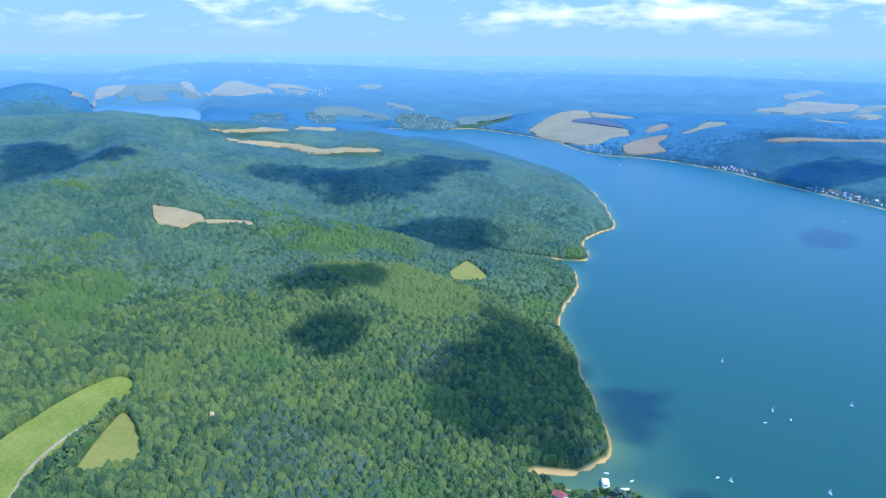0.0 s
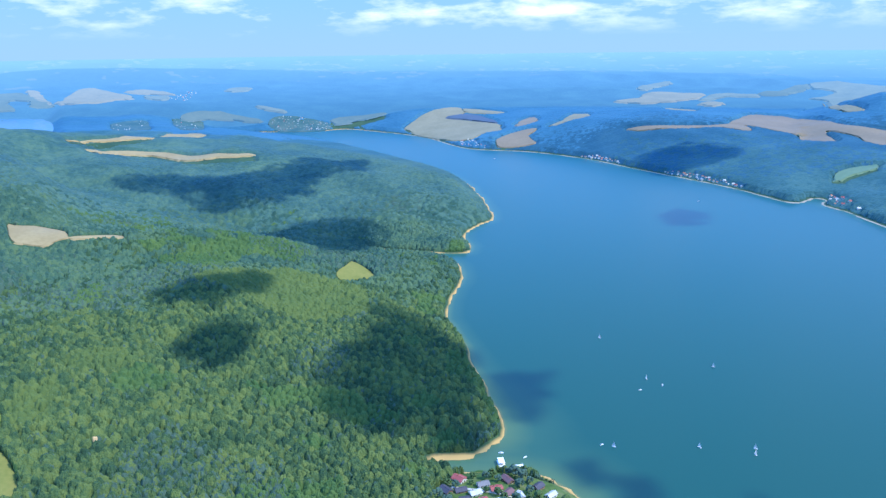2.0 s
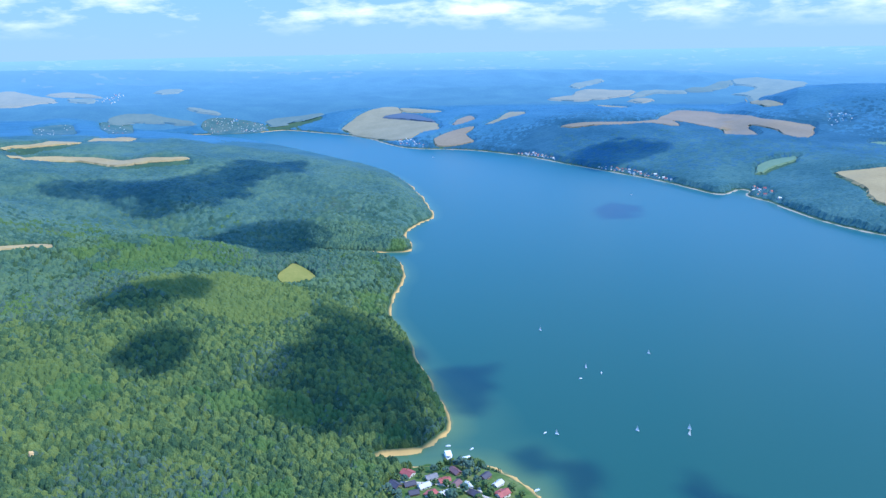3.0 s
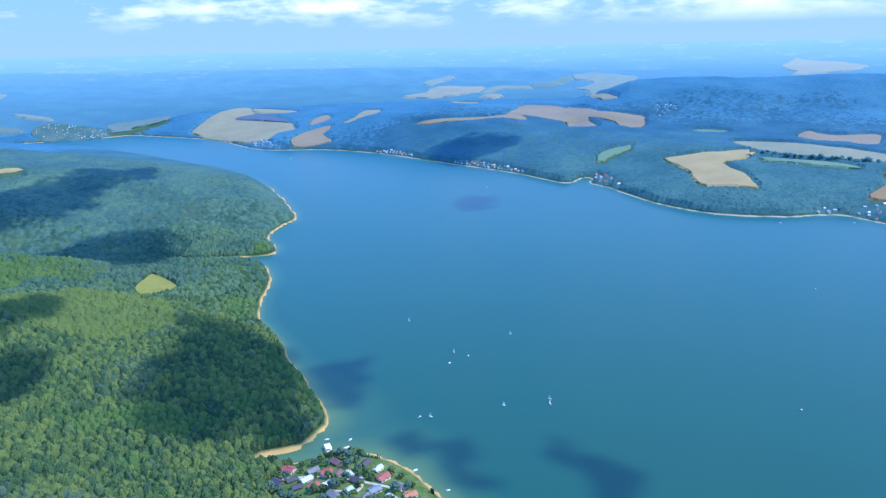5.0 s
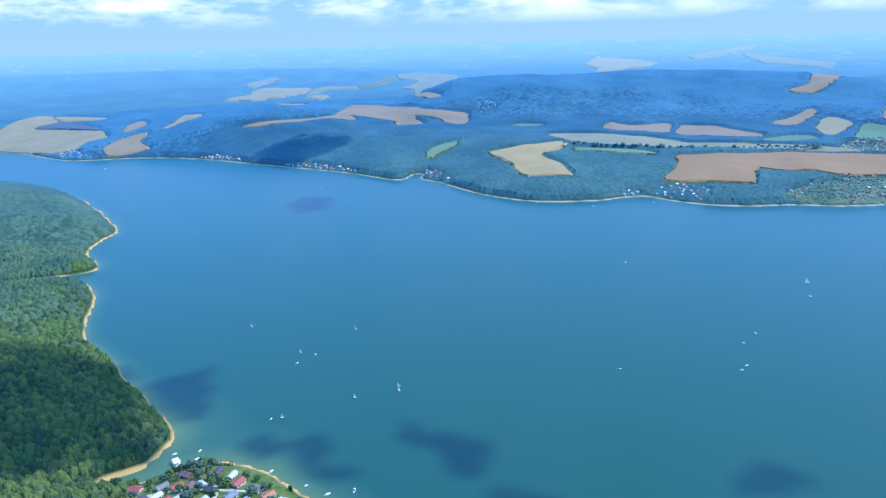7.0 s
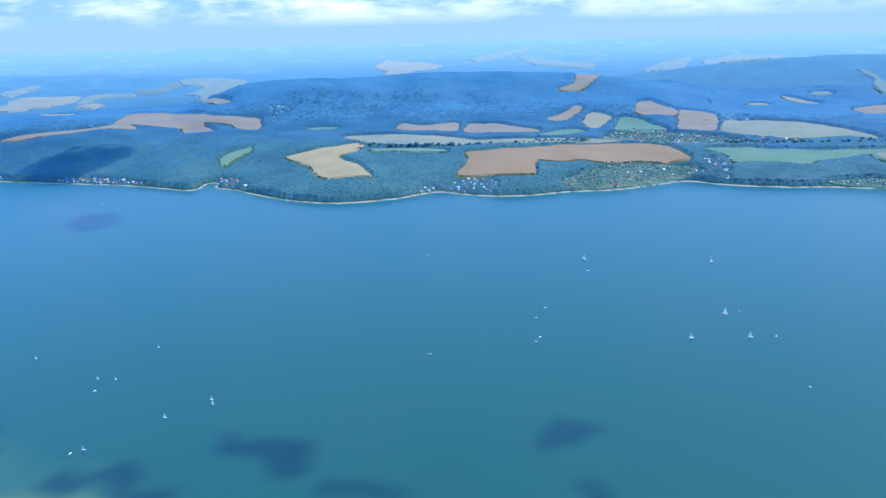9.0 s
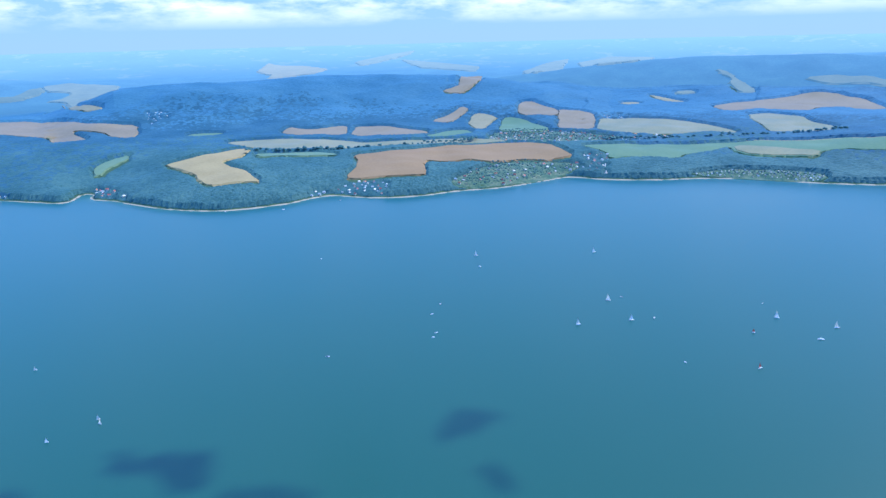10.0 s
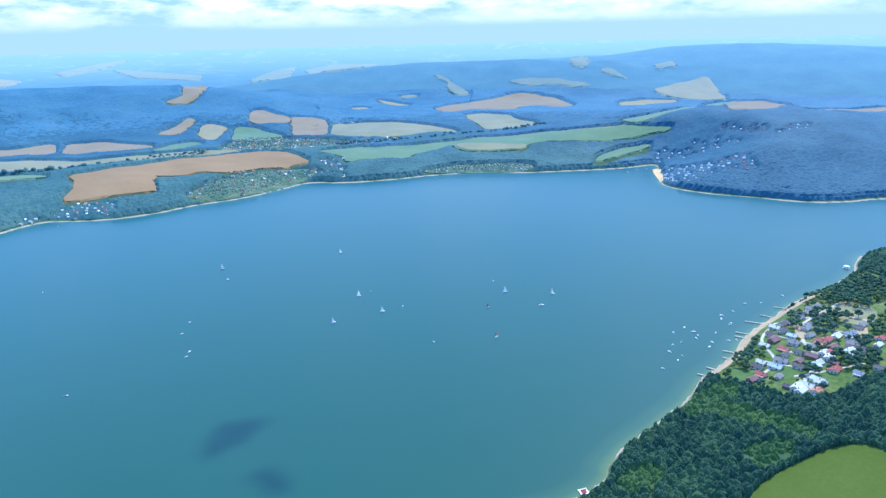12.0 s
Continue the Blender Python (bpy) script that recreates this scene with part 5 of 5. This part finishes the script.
settle(proto, HOUSES_D, 55, 8, (0.85, 1.1))
HOUSES_E = [(548, -241, 'w'), (533, -223, 'w'), (536, -230, 'w'), (609, -279, 'w')]
settle(proto, HOUSES_E, 55, 8, (1.05, 1.25))


def far_house(roof, long=9.0):
    """A house seen from far off: gabled walls, roof slopes and windows."""
    h = new("house")
    tagged(h, COLOUR[roof] + "-roofed white house among trees far across the lake", "house", "far houses")
    part("wall", prism([(-3.6, -2), (3.6, -2), (3.6, 4.4), (0, 7.4), (-3.6, 4.4)], long), M["render"], h)
    for side in (-1, 1):
        part("roof", prism([(0, 7.5), (side * 4.2, 4.0), (side * 4.2, 4.3), (0, 7.8)], long + 1), M["roof_" + roof], h)
    for ay in (-2, 2):
        for side in (-1, 1):
            part("window", box(0.12, 1.4, 1.4, (side * 3.6, ay, 1.4)), M["glass"], h)
    return h


far_proto = {}
distant = bmesh.new()
for ring, spots in FAR_PLACES:
    for x_, y_, key in spots:
        a, s_ = rng.uniform(0, 180), rng.uniform(0.36, 0.66) * (1.0 if math.hypot(x_, y_) < 2050 else 0.75)
        if ring is CAMP:
            s_ *= 0.7
        m = pose(x_, y_, on_land(x_, y_), 0, 0, a) @ Matrix.Scale(s_, 4)
        if math.hypot(x_, y_) > 1440:
            made = bmesh.new()
            prism([(-3.6, -2), (3.6, -2), (3.6, 4.4), (0, 7.4), (-3.6, 4.4)], 9, made)
            slot = 1 + "wrtgl".index(key)
            for side in (-1, 1):
                before = len(made.faces)
                prism([(0, 7.5), (side * 4.2, 4.0), (side * 4.2, 4.3), (0, 7.8)], 10, made)
                made.faces.ensure_lookup_table()
                for f_ in made.faces[before:]:
                    f_.material_index = slot
            made.transform(m)
            piece = bpy.data.meshes.new("piece")
            made.to_mesh(piece)
            made.free()
            distant.from_mesh(piece)
            bpy.data.meshes.remove(piece)
        elif key not in far_proto:
            far_proto[key] = far_house(key)
            far_proto[key].matrix_basis = m
        else:
            copy_thing(far_proto[key], pose(0, 0, 0)).matrix_basis = m
town = part("town_houses", distant, M["render"])
for key in "wrtgl":
    town.data.materials.append(M["roof_" + key])
tagged(town, "white and red-roofed houses of distant lakeside villages", "houses", kind="stuff")


# ---------------------------------------------------------------- boats, piers
def hull_mesh(long, wide, deep):
    """A pointed hull with a deck."""
    bm = bmesh.new()
    rows_ = []
    for s_ in np.linspace(-1, 1, 9):
        half = wide / 2 * (1 - max(s_, 0) ** 2.2) * (0.85 + 0.15 * (1 - abs(min(s_, 0))))
        rows_.append([bm.verts.new((half * f_, s_ * long / 2, zz)) for f_, zz in ((-1, deep), (-0.8, 0.0), (-0.3, -0.25), (0.3, -0.25), (0.8, 0.0), (1, deep))])
    for a, b in zip(rows_, rows_[1:]):
        for k in range(5):
            bm.faces.new((a[k], a[k + 1], b[k + 1], b[k]))
        bm.faces.new((a[5], a[0], b[0], b[5]))
    bm.faces.new(rows_[0])
    bmesh.ops.remove_doubles(bm, verts=bm.verts[:], dist=0.01)
    return bm


def sail_mesh(points, bulge):
    """A curved three-cornered sail with thickness."""
    bm = bmesh.new()
    a, b, c = (Vector(p) for p in points)
    grid = {}
    for i in range(7):
        for j in range(7 - i):
            u, v = i / 6, j / 6
            p = a * (1 - u - v) + b * u + c * v
            p.x += bulge * 4 * (1 - u - v) * (u + v)
            grid[i, j] = bm.verts.new(p)
    for i in range(6):
        for j in range(6 - i):
            bm.faces.new((grid[i, j], grid[i + 1, j], grid[i, j + 1]))
            if j < 5 - i:
                bm.faces.new((grid[i + 1, j], grid[i + 1, j + 1], grid[i, j + 1]))
    bmesh.ops.solidify(bm, geom=bm.faces[:], thickness=0.04)
    return bm


def sailboat(cloth="sail"):
    b = new("sailboat")
    tagged(b, ("white sailing boat under two white sails" if cloth == "sail" else "small sailing boat with red sails") + " on open water", "boat", "sailing boats")
    part("hull", hull_mesh(7.5, 2.5, 0.8), M["white_hull"], b)
    part("cabin", box(1.5, 2.6, 0.55, (0, 0.4, 0.8), bevel=0.12), M["white_hull"], b)
    part("mast", box(0.12, 0.12, 10.0, (0, 0.9, 0.8)), M["timber"], b)
    part("boom", box(0.1, 3.4, 0.1, (0, -0.9, 1.8)), M["timber"], b)
    part("mainsail", sail_mesh([(0, 0.8, 10.4), (0, 0.8, 1.9), (0.5, -2.6, 1.9)], 0.35), M[cloth], b)
    part("jib", sail_mesh([(0, 0.95, 9.0), (0, 3.5, 1.0), (0.5, 0.6, 1.6)], 0.3), M[cloth], b)
    return b


def motorboat(cover="white_hull"):
    b = new("motorboat")
    tagged(b, "small white motorboat with a low cabin moored on the lake" if cover == "white_hull" else "small white open boat with a dark cover on the lake", "boat", "moored boats")
    part("hull", hull_mesh(6.4, 2.3, 0.8), M["white_hull"], b)
    part("cabin", box(1.6, 2.4, 0.8, (0, 0.2, 0.75), bevel=0.2), M[cover], b)
    part("windscreen", box(1.5, 0.1, 0.45, (0, 1.45, 0.95)), M["glass"], b)
    part("motor", box(0.4, 0.4, 0.9, (0, -3.3, 0.1), bevel=0.08), M["dark_hull"], b)
    return b


SAILS = [(750, 465), (855, 333), (692, 237), (651, 191), (608, 233), (744, 65), (750, 8), (204, 472), (201, 464), (162, 472), (97, 470), (146, 587), (117, 680), (215, 614)]
first = None
for k, (x_, y_) in enumerate(SAILS):
    s_ = 0.72 if k < 7 else 0.42
    m = pose(x_, y_, 0.02, 0, 6, 40 + 25 * math.sin(k * 2.1)) @ Matrix.Scale(s_, 4)
    if first is None:
        first = sailboat()
        first.matrix_basis = m
    else:
        copy_thing(first, pose(0, 0, 0)).matrix_basis = m
red = sailboat("red_sail")
red.matrix_basis = pose(610, 49, 0.02, 0, 5, 60) @ Matrix.Scale(0.6, 4)
copy_thing(red, pose(0, 0, 0)).matrix_basis = pose(690, 75, 0.02, 0, 5, 20) @ Matrix.Scale(0.45, 4)

SMALL = [(709, 16), (583, 109), (493, 342), (572, 393), (710, 228), (670, 173), (712, 433), (779, 88), (616, 641), (158, 574), (88, 472), (398, 400), (542, 382), (504, 346), (136, 564), (412, 1366), (13, 1918), (786, 923), (718, 1005), (897, 887),
         (10, 457), (28, 452), (70, 398), (88, 369), (98, 352), (116, 347)]
MOORED = [(800, -256), (764, -210), (770, -229), (736, -195), (721, -182), (710, -180), (698, -188), (677, -140), (670, -171), (661, -129), (668, -149), (660, -153), (652, -151), (639, -136), (630, -127), (645, -166), (632, -162),
          (653, -182), (656, -190), (613, -124), (606, -136), (595, -131), (574, -117), (1560, -60), (1590, -80), (1540, -100), (1600, -100)]
first_motor, first_dark = motorboat(), motorboat("dark_hull")
first_motor.matrix_basis = pose(*SMALL[0], 0.02, 0, 0, 30)
first_dark.matrix_basis = pose(*MOORED[6], 0.02, 0, 0, 70)
for k, (x_, y_) in enumerate(SMALL[1:] + MOORED):
    if (x_, y_) == MOORED[6]:
        continue
    s_ = rng.uniform(0.5, 0.8) * (0.9 if k < 14 else 1.0)
    copy_thing(first_dark if k % 7 == 3 else first_motor, pose(0, 0, 0)).matrix_basis = pose(x_, y_, 0.02, 0, 0, rng.uniform(0, 180)) @ Matrix.Scale(s_, 4)


def pier(long, wide=1.6):
    """A plank pier on posts, running out along y."""
    p = new("pier")
    tagged(p, "pale weathered timber pier on posts over shallow water", "pier", "piers")
    k = max(3, int(long / 0.9))
    for i in range(k):
        part("plank", box(wide, long / k - 0.05, 0.1, (0, (i + 0.5) * long / k, 0.75)), M["timber"], p)
    for side in (-1, 1):
        part("beam", box(0.15, long, 0.2, (side * wide * 0.4, long / 2, 0.53)), M["timber"], p)
        for s_ in np.linspace(0.08, 0.95, max(2, int(long / 4))):
            part("post", box(0.2, 0.2, 2.6, (side * wide * 0.45, s_ * long, -1.9)), M["timber"], p)
    return p


PIERS = [(585, -156, 578, -170), (610, -172, 606, -184), (569, -147, 566, -158), (626, -174, 622, -188), (665, -189, 661, -204), (676, -191, 672, -206), (708, -204, 705, -221), (730, -222, 725, -237), (759, -240, 755, -256),
         (10, 438, 11, 426), (22, 437, 21, 425), (78, 371, 70, 366)]
for x0, y0, x1, y1 in PIERS:
    p = pier(math.hypot(x0 - x1, y0 - y1))
    p.matrix_basis = pose(x1, y1, 0.1, 0, 0, math.degrees(math.atan2(-(x0 - x1), y0 - y1)))


def pontoon(wide, long, hut):
    p = new("pontoon")
    tagged(p, "white floating pontoon" + (" with a small flat-roofed hut" if hut else " with a low rail") + " at the shore", "pontoon")
    part("float", box(wide, long, 0.7, (0, 0, -0.2), bevel=0.1), M["white_hull"], p)
    part("deck", box(wide + 0.2, long + 0.2, 0.12, (0, 0, 0.5)), M["sail"], p)
    for sx in (-1, 1):
        for sy in (-1, 1):
            part("post", box(0.12, 0.12, 2.3 if hut else 1.0, (sx * wide * 0.42, sy * long * 0.42, 0.62)), M["white_hull"], p)
    if hut:
        part("roof", box(wide * 0.95, long * 0.95, 0.18, (0, 0, 2.9), bevel=0.05), M["sail"], p)
        part("cabin", box(wide * 0.5, long * 0.6, 2.2, (0, 0, 0.62)), M["render"], p)
    return p


pontoon(5, 8, True).matrix_basis = pose(10, 443, 0, 0, 0, 10)
pontoon(7, 3.5, False).matrix_basis = pose(23, 440, 0, 0, 0, 15)
pontoon(6, 6, True).matrix_basis = pose(925, -353, 0, 0, 0, 30)
raft = pontoon(6, 6, False)
raft.matrix_basis = pose(370, -61, 0, 0, 0, 30)
part("canopy", prism([(-2.2, 0.62), (2.2, 0.62), (0, 2.6)], 3.0), M["red_sail"], raft, "red canvas canopy")


# ---------------------------------------------------------------- garden trees
def mark_up(me):
    me.attributes.new("tree", "FLOAT", "POINT").data.foreach_set("value", [0.5] * len(me.vertices))
    me.attributes.new("lie", "FLOAT_VECTOR", "POINT").data.foreach_set("vector", [0.0, 0.0, 1.0] * len(me.vertices))


def tree(size=6.0, mat="leaves"):
    """A garden tree: a tapered trunk, limbs, and a crown of many leaf clumps."""
    t_ = new("tree")
    tagged(t_, "round leafy green garden tree", "tree", "garden trees")
    bm = bmesh.new()
    bmesh.ops.create_cone(bm, segments=7, radius1=0.28, radius2=0.1, depth=size * 0.6, cap_ends=True, matrix=Matrix.Translation((0, 0, size * 0.28)))
    for k in range(4):
        bmesh.ops.create_cone(bm, segments=5, radius1=0.1, radius2=0.03, depth=size * 0.4, cap_ends=True,
                              matrix=Matrix.Translation((math.cos(k * 1.6) * size * 0.1, math.sin(k * 1.6) * size * 0.1, size * 0.6)) @ Euler((radians(35) * math.sin(k * 1.6) * -1, radians(35) * math.cos(k * 1.6), 0)).to_matrix().to_4x4())
    part("trunk", bm, M["bark"], t_)
    bm = bmesh.new()
    for k in range(26):
        u, v = rng.uniform(0, 6.283), rng.uniform(-0.6, 1)
        q = math.sqrt(1 - v * v) * size * 0.36
        made = bmesh.ops.create_icosphere(bm, subdivisions=1, radius=size * rng.uniform(0.11, 0.2), matrix=Matrix.Translation((math.cos(u) * q, math.sin(u) * q, size * 0.72 + v * size * 0.3)))["verts"]
        for w_ in made:
            w_.co += Vector(rng.uniform(-0.25, 0.25, 3).tolist())
    crown = part("crown", bm, M[mat], t_, "", True)
    mark_up(crown.data)
    return t_


garden = {}
for ring, count in ((LAWN_A, 170), (LAWN_B, 120)):
    taken = [q[:2] for q in HOUSES_A + HOUSES_B + HOUSES_C + HOUSES_D + HOUSES_E]
    for x_, y_, _ in scatter(ring, count, "x", 4.5):
        if shore(x_, y_) < 11 or min((x_ - q[0]) ** 2 + (y_ - q[1]) ** 2 for q in taken) < 36:
            continue
        k = rng.randint(3)
        if k not in garden:
            garden[k] = tree(5.0 + k, ("leaves", "leaves", "leaves_pale")[k])
        m = pose(x_, y_, on_land(x_, y_, 0.1), 0, 0, rng.uniform(0, 360)) @ Matrix.Scale(rng.uniform(0.7, 1.25), 4)
        copy_thing(garden[k], pose(0, 0, 0)).matrix_basis = m
for k, g_ in garden.items():
    x_, y_ = ((58, 385), (600, -205), (660, -270))[k]
    g_.matrix_basis = pose(x_, y_, on_land(x_, y_, 0.1))

# hedgerows on the plain
for line in ([(996, 1293), (1112, 1176), (1201, 1129), (1393, 982), (1468, 966)], [(1603, 664), (1710, 548), (1840, 345), (1952, 189)]):
    p = rounded(line, 30, False)
    p = p + rng.uniform(-7, 7, p.shape)
    crowns("hedgerow", p[:, 0], p[:, 1], 6 + 5 * rng.rand(len(p)), M["leaves_far_haze"], 1, "row of trees and bushes between fields", 0.7, 1, True)

# clumps of trees between the village houses
for ring in ([(739, -277), (730, -290), (673, -277), (669, -266), (701, -266)],
             [(597, -259), (605, -277), (597, -299), (572, -292), (574, -270), (580, -257)],
             [(638, -285), (641, -301), (606, -294), (604, -281)],
             [(779, -276), (808, -300), (808, -315), (760, -336), (736, -330), (756, -314), (762, -289)],
             [(576, -234), (577, -247), (561, -245), (560, -233)],
             [(605, -181), (610, -194), (583, -192), (580, -179)],
             [(711, -247), (709, -257), (675, -250), (678, -242)],
             [(716, -290), (708, -302), (695, -297), (697, -288)],
             [(673, -313), (671, -325), (633, -314), (650, -310)],
             [(800, -302), (850, -342), (886, -368), (840, -383), (800, -371), (765, -348), (780, -320)],
             [(690, -330), (740, -345), (720, -352), (670, -340)]):
    q = np.array([s_[:2] for s_ in scatter(ring, 150, "x", 4.2)])
    far_off = np.array([min((px - h_[0]) ** 2 + (py - h_[1]) ** 2 for h_ in taken) > 30 for px, py in q])
    q = q[far_off]
    crowns("village_trees", q[:, 0], q[:, 1], 4.5 + 3 * rng.rand(len(q)), M["leaves_dark"], 1, "dark green clump of trees between houses", 0.95, 6, True)
for ring in ([(675, -301), (677, -311), (648, -303), (647, -295)], [(706, -251), (702, -256), (656, -253), (649, -245), (672, -246)]):
    drape("yard", rounded(ring, 2), M["beach"], 0.65, 6, "bare sandy yard between houses", "yard")

# bushes between the two near meadows
p = rounded([(-348, 394), (-342, 372), (-336, 350), (-331, 331), (-324, 313), (-317, 295)], 12, False)
p = p + rng.uniform(-2.5, 2.5, p.shape)
crowns("hedgerow", p[:, 0], p[:, 1], 3.5 + 3 * rng.rand(len(p)), M["leaves"], 1, "dense green bushes between two meadows", 0.9, 4, True)
# trees among the far houses
for ring in (CAMP, EAST_VILLAGE, TOWN):
    p = np.array(ring, float)
    area = abs(np.sum(p[:, 0] * np.roll(p[:, 1], -1) - p[:, 1] * np.roll(p[:, 0], -1))) / 2
    q = np.array([s_[:2] for s_ in scatter(ring, int(min(450, area / 75)), "x", 6)])
    if len(q) and np.hypot(*q.mean(0)) < 2200:
        crowns("garden_wood", q[:, 0], q[:, 1], 4 + 4.5 * rng.rand(len(q)), M["leaves_far_haze"], 1, "bushes and trees in far lakeside gardens", 0.7, 2, True)

# lanes
drape("track", ribbon([(-351, 392), (-350, 370), (-349, 347), (-346, 322), (-342, 304), (-331, 278), (-322, 250)], 2.2), M["path"], 0.7, 8, "pale dirt track along a meadow", "track")
rock = bmesh.new()
bmesh.ops.create_icosphere(rock, subdivisions=2, radius=1.0)
for v in rock.verts:
    k = 1 + 0.3 * float(ripple(v.co.x * 9 + v.co.z * 4, v.co.y * 9, 4.0, 71))
    v.co = Vector((v.co.x * 3.6 * k, v.co.y * 2.6 * k, v.co.z * 9.0 * k))
outcrop = part("rock_outcrop", rock, M["sand"])
tagged(outcrop, "small bare orange rock outcrop among trees", "rock")
outcrop.matrix_basis = pose(-275, 406, on_land(-275, 406), 0, 0, 20)
hut = house("r", 4.5, 5.5, 2.6, 1.8, "brown_wall", 1)
tagged(hut, "small brown hut with a red roof beside a meadow", "hut")
hut.matrix_basis = pose(-349, 394, on_land(-349, 394), 0, 0, 30)
drape("beach", ribbon([(557, -152), (602, -180), (660, -202), (702, -224), (760, -262), (826, -307), (863, -337)], 7.0), M["beach"], 0.75, 6, "pale sandy beach below the gardens", "beach")
LANES = [([(700, -232), (712, -262), (735, -285), (770, -310)], 2.8), ([(600, -253), (612, -240), (622, -222)], 2.2), ([(560, -225), (572, -255), (585, -285)], 2.4), ([(640, -248), (655, -232), (668, -218)], 2.2), ([(735, -285), (715, -305), (690, -325)], 2.4), ([(512, -236), (540, -228), (575, -243), (600, -253), (640, -248), (690, -255), (735, -285)], 3.2)]
LANES += [([(545, -185), (575, -207), (600, -216), (650, -212), (700, -232)], 2.6), ([(575, -243), (585, -222), (600, -200)], 2.4), ([(640, -248), (620, -275), (610, -300)], 2.6), ([(690, -255), (668, -285), (650, -305)], 2.6), ([(-25, 402), (0, 398), (20, 388), (40, 378), (62, 366)], 2.4), ([(28, 398), (30, 385), (25, 372), (8, 374)], 2.2)]
drape("road", ribbon([(1555, 768), (1586, 720), (1635, 615), (1721, 488), (1777, 346), (1815, 185), (1825, 38), (1858, -47)], 5.0), M["stubble_haze"], 3.0, 25, "pale country road across the plain", "road")
drape("lane", ribbon([(1461, 605), (1409, 574), (1354, 543)], 6.0), M["lane"], 1.2, 12, "pale lane down to the lake", "lane")
drape("beach", rounded([(1596, -114), (1593, -132), (1510, -135), (1458, -132), (1509, -121)], 2), M["sand"], 0.6, 10, "small orange sandy spit at the bay", "beach")
for line, wide in LANES:
    drape("lane", ribbon(line, wide), M["lane"], 0.6, 8, "pale gravel lane between houses", "lane")

# ---------------------------------------------------------------- clouds overhead
def cloud(ring, vapour="cloud"):
    """A heap cloud of many puffs whose shade falls on a ring of ground, as the sun looks past it."""
    p = np.array(ring, float)
    area = abs(np.sum(p[:, 0] * np.roll(p[:, 1], -1) - p[:, 1] * np.roll(p[:, 0], -1))) / 2
    puff = min(20.0, max(3.6, math.sqrt(area) * 0.075))
    spots = []
    for px, py in rng.uniform(p.min(0) - puff, p.max(0) + puff, (4200, 2)):
        rim = float(line_distance(px, py, p, True))
        sway = puff * 2.4
        within = bool(inside(px + sway * ripple(px, py, puff * 4, 81), py + sway * ripple(px, py, puff * 4, 82), p))
        if (within or rim < puff * 0.3) and all((px - q[0]) ** 2 + (py - q[1]) ** 2 > (puff * (0.7 if q[2] > puff * 0.6 else 0.45)) ** 2 for q in spots):
            spots.append((px, py, puff * (rng.uniform(0.8, 1.25) if within and rim > puff * 0.7 else rng.uniform(0.25, 0.6))))
    middle = p.mean(0)
    bm = bmesh.new()
    for px, py, r_ in spots:
        bmesh.ops.create_icosphere(bm, subdivisions=1, radius=r_, matrix=Matrix.Translation((px - middle[0], py - middle[1], r_ * rng.uniform(0, 0.6))) @ Matrix.Diagonal((1, 1, 0.6, 1)))
    for v in bm.verts:
        v.co += Vector(rng.uniform(-1, 1, 3).tolist()) * puff * 0.22
    c_ = part("cloud", bm, M[vapour], None, "white heap cloud", True)
    tagged(c_, "white heap cloud high over the lake and woods", "cloud", kind="stuff")
    up = 1200.0
    g_ = on_land(*middle)
    c_.matrix_basis = pose(middle[0] + TO_SUN.x / TO_SUN.z * (up - g_), middle[1] + TO_SUN.y / TO_SUN.z * (up - g_), up)
    return c_


CLOUDS = [[(-1092, 1039), (-1061, 1085), (-962, 1070), (-789, 962), (-785, 929), (-857, 948), (-891, 935), (-914, 901), (-928, 871)],
          [(-697, 1191), (-665, 1233), (-609, 1265), (-505, 1275), (-445, 1380), (-385, 1427), (-279, 1516), (-259, 1477), (-316, 1344), (-337, 1250), (-358, 1171), (-411, 1141), (-463, 1137), (-520, 1144), (-582, 1182), (-648, 1176)],
          [(-351, 1054), (-324, 1091), (-282, 1120), (-224, 1122), (-178, 1083), (-160, 1033), (-173, 1005), (-212, 906), (-240, 889), (-308, 1007)],
          [(-350, 657), (-338, 690), (-302, 718), (-270, 744), (-242, 745), (-239, 714), (-259, 677), (-290, 628), (-324, 632)],
          [(-287, 551), (-283, 584), (-255, 601), (-226, 603), (-220, 571), (-221, 544), (-236, 527), (-263, 528)],
          [(-136, 543), (-134, 579), (-115, 615), (-128, 685), (-103, 721), (-61, 681), (-46, 649), (-16, 618), (1, 564), (12, 505), (2, 480), (-21, 473), (-48, 481), (-71, 463), (-98, 464), (-119, 496)],
          [(-2, 588), (26, 596), (62, 594), (49, 559), (49, 522), (38, 502), (17, 509), (4, 548)],
          [(310, 1246), (353, 1298), (390, 1268), (393, 1221), (346, 1167), (306, 1169)],
          [(383, 1776), (426, 1823), (482, 1851), (554, 1817), (594, 1739), (571, 1693), (521, 1660), (470, 1641), (409, 1690)],
          [(60, 449), (81, 447), (80, 422), (65, 415)],
          [(90, 425), (115, 432), (121, 408), (106, 390), (128, 364), (110, 363), (90, 379), (89, 404)],
          [(168, 395), (194, 409), (195, 389), (217, 374), (230, 351), (214, 326), (196, 317), (188, 337), (190, 360), (180, 379)],
          [(351, 229), (389, 238), (403, 213), (404, 192), (370, 207), (343, 214)],
          [(204, 302), (226, 286), (240, 265), (234, 246), (198, 287)],
          [(331, 173), (342, 162), (332, 142), (321, 144), (320, 156)]]
for k, ring in enumerate(CLOUDS):
    cloud(ring, "cloud" if k < 12 else "thin_cloud")
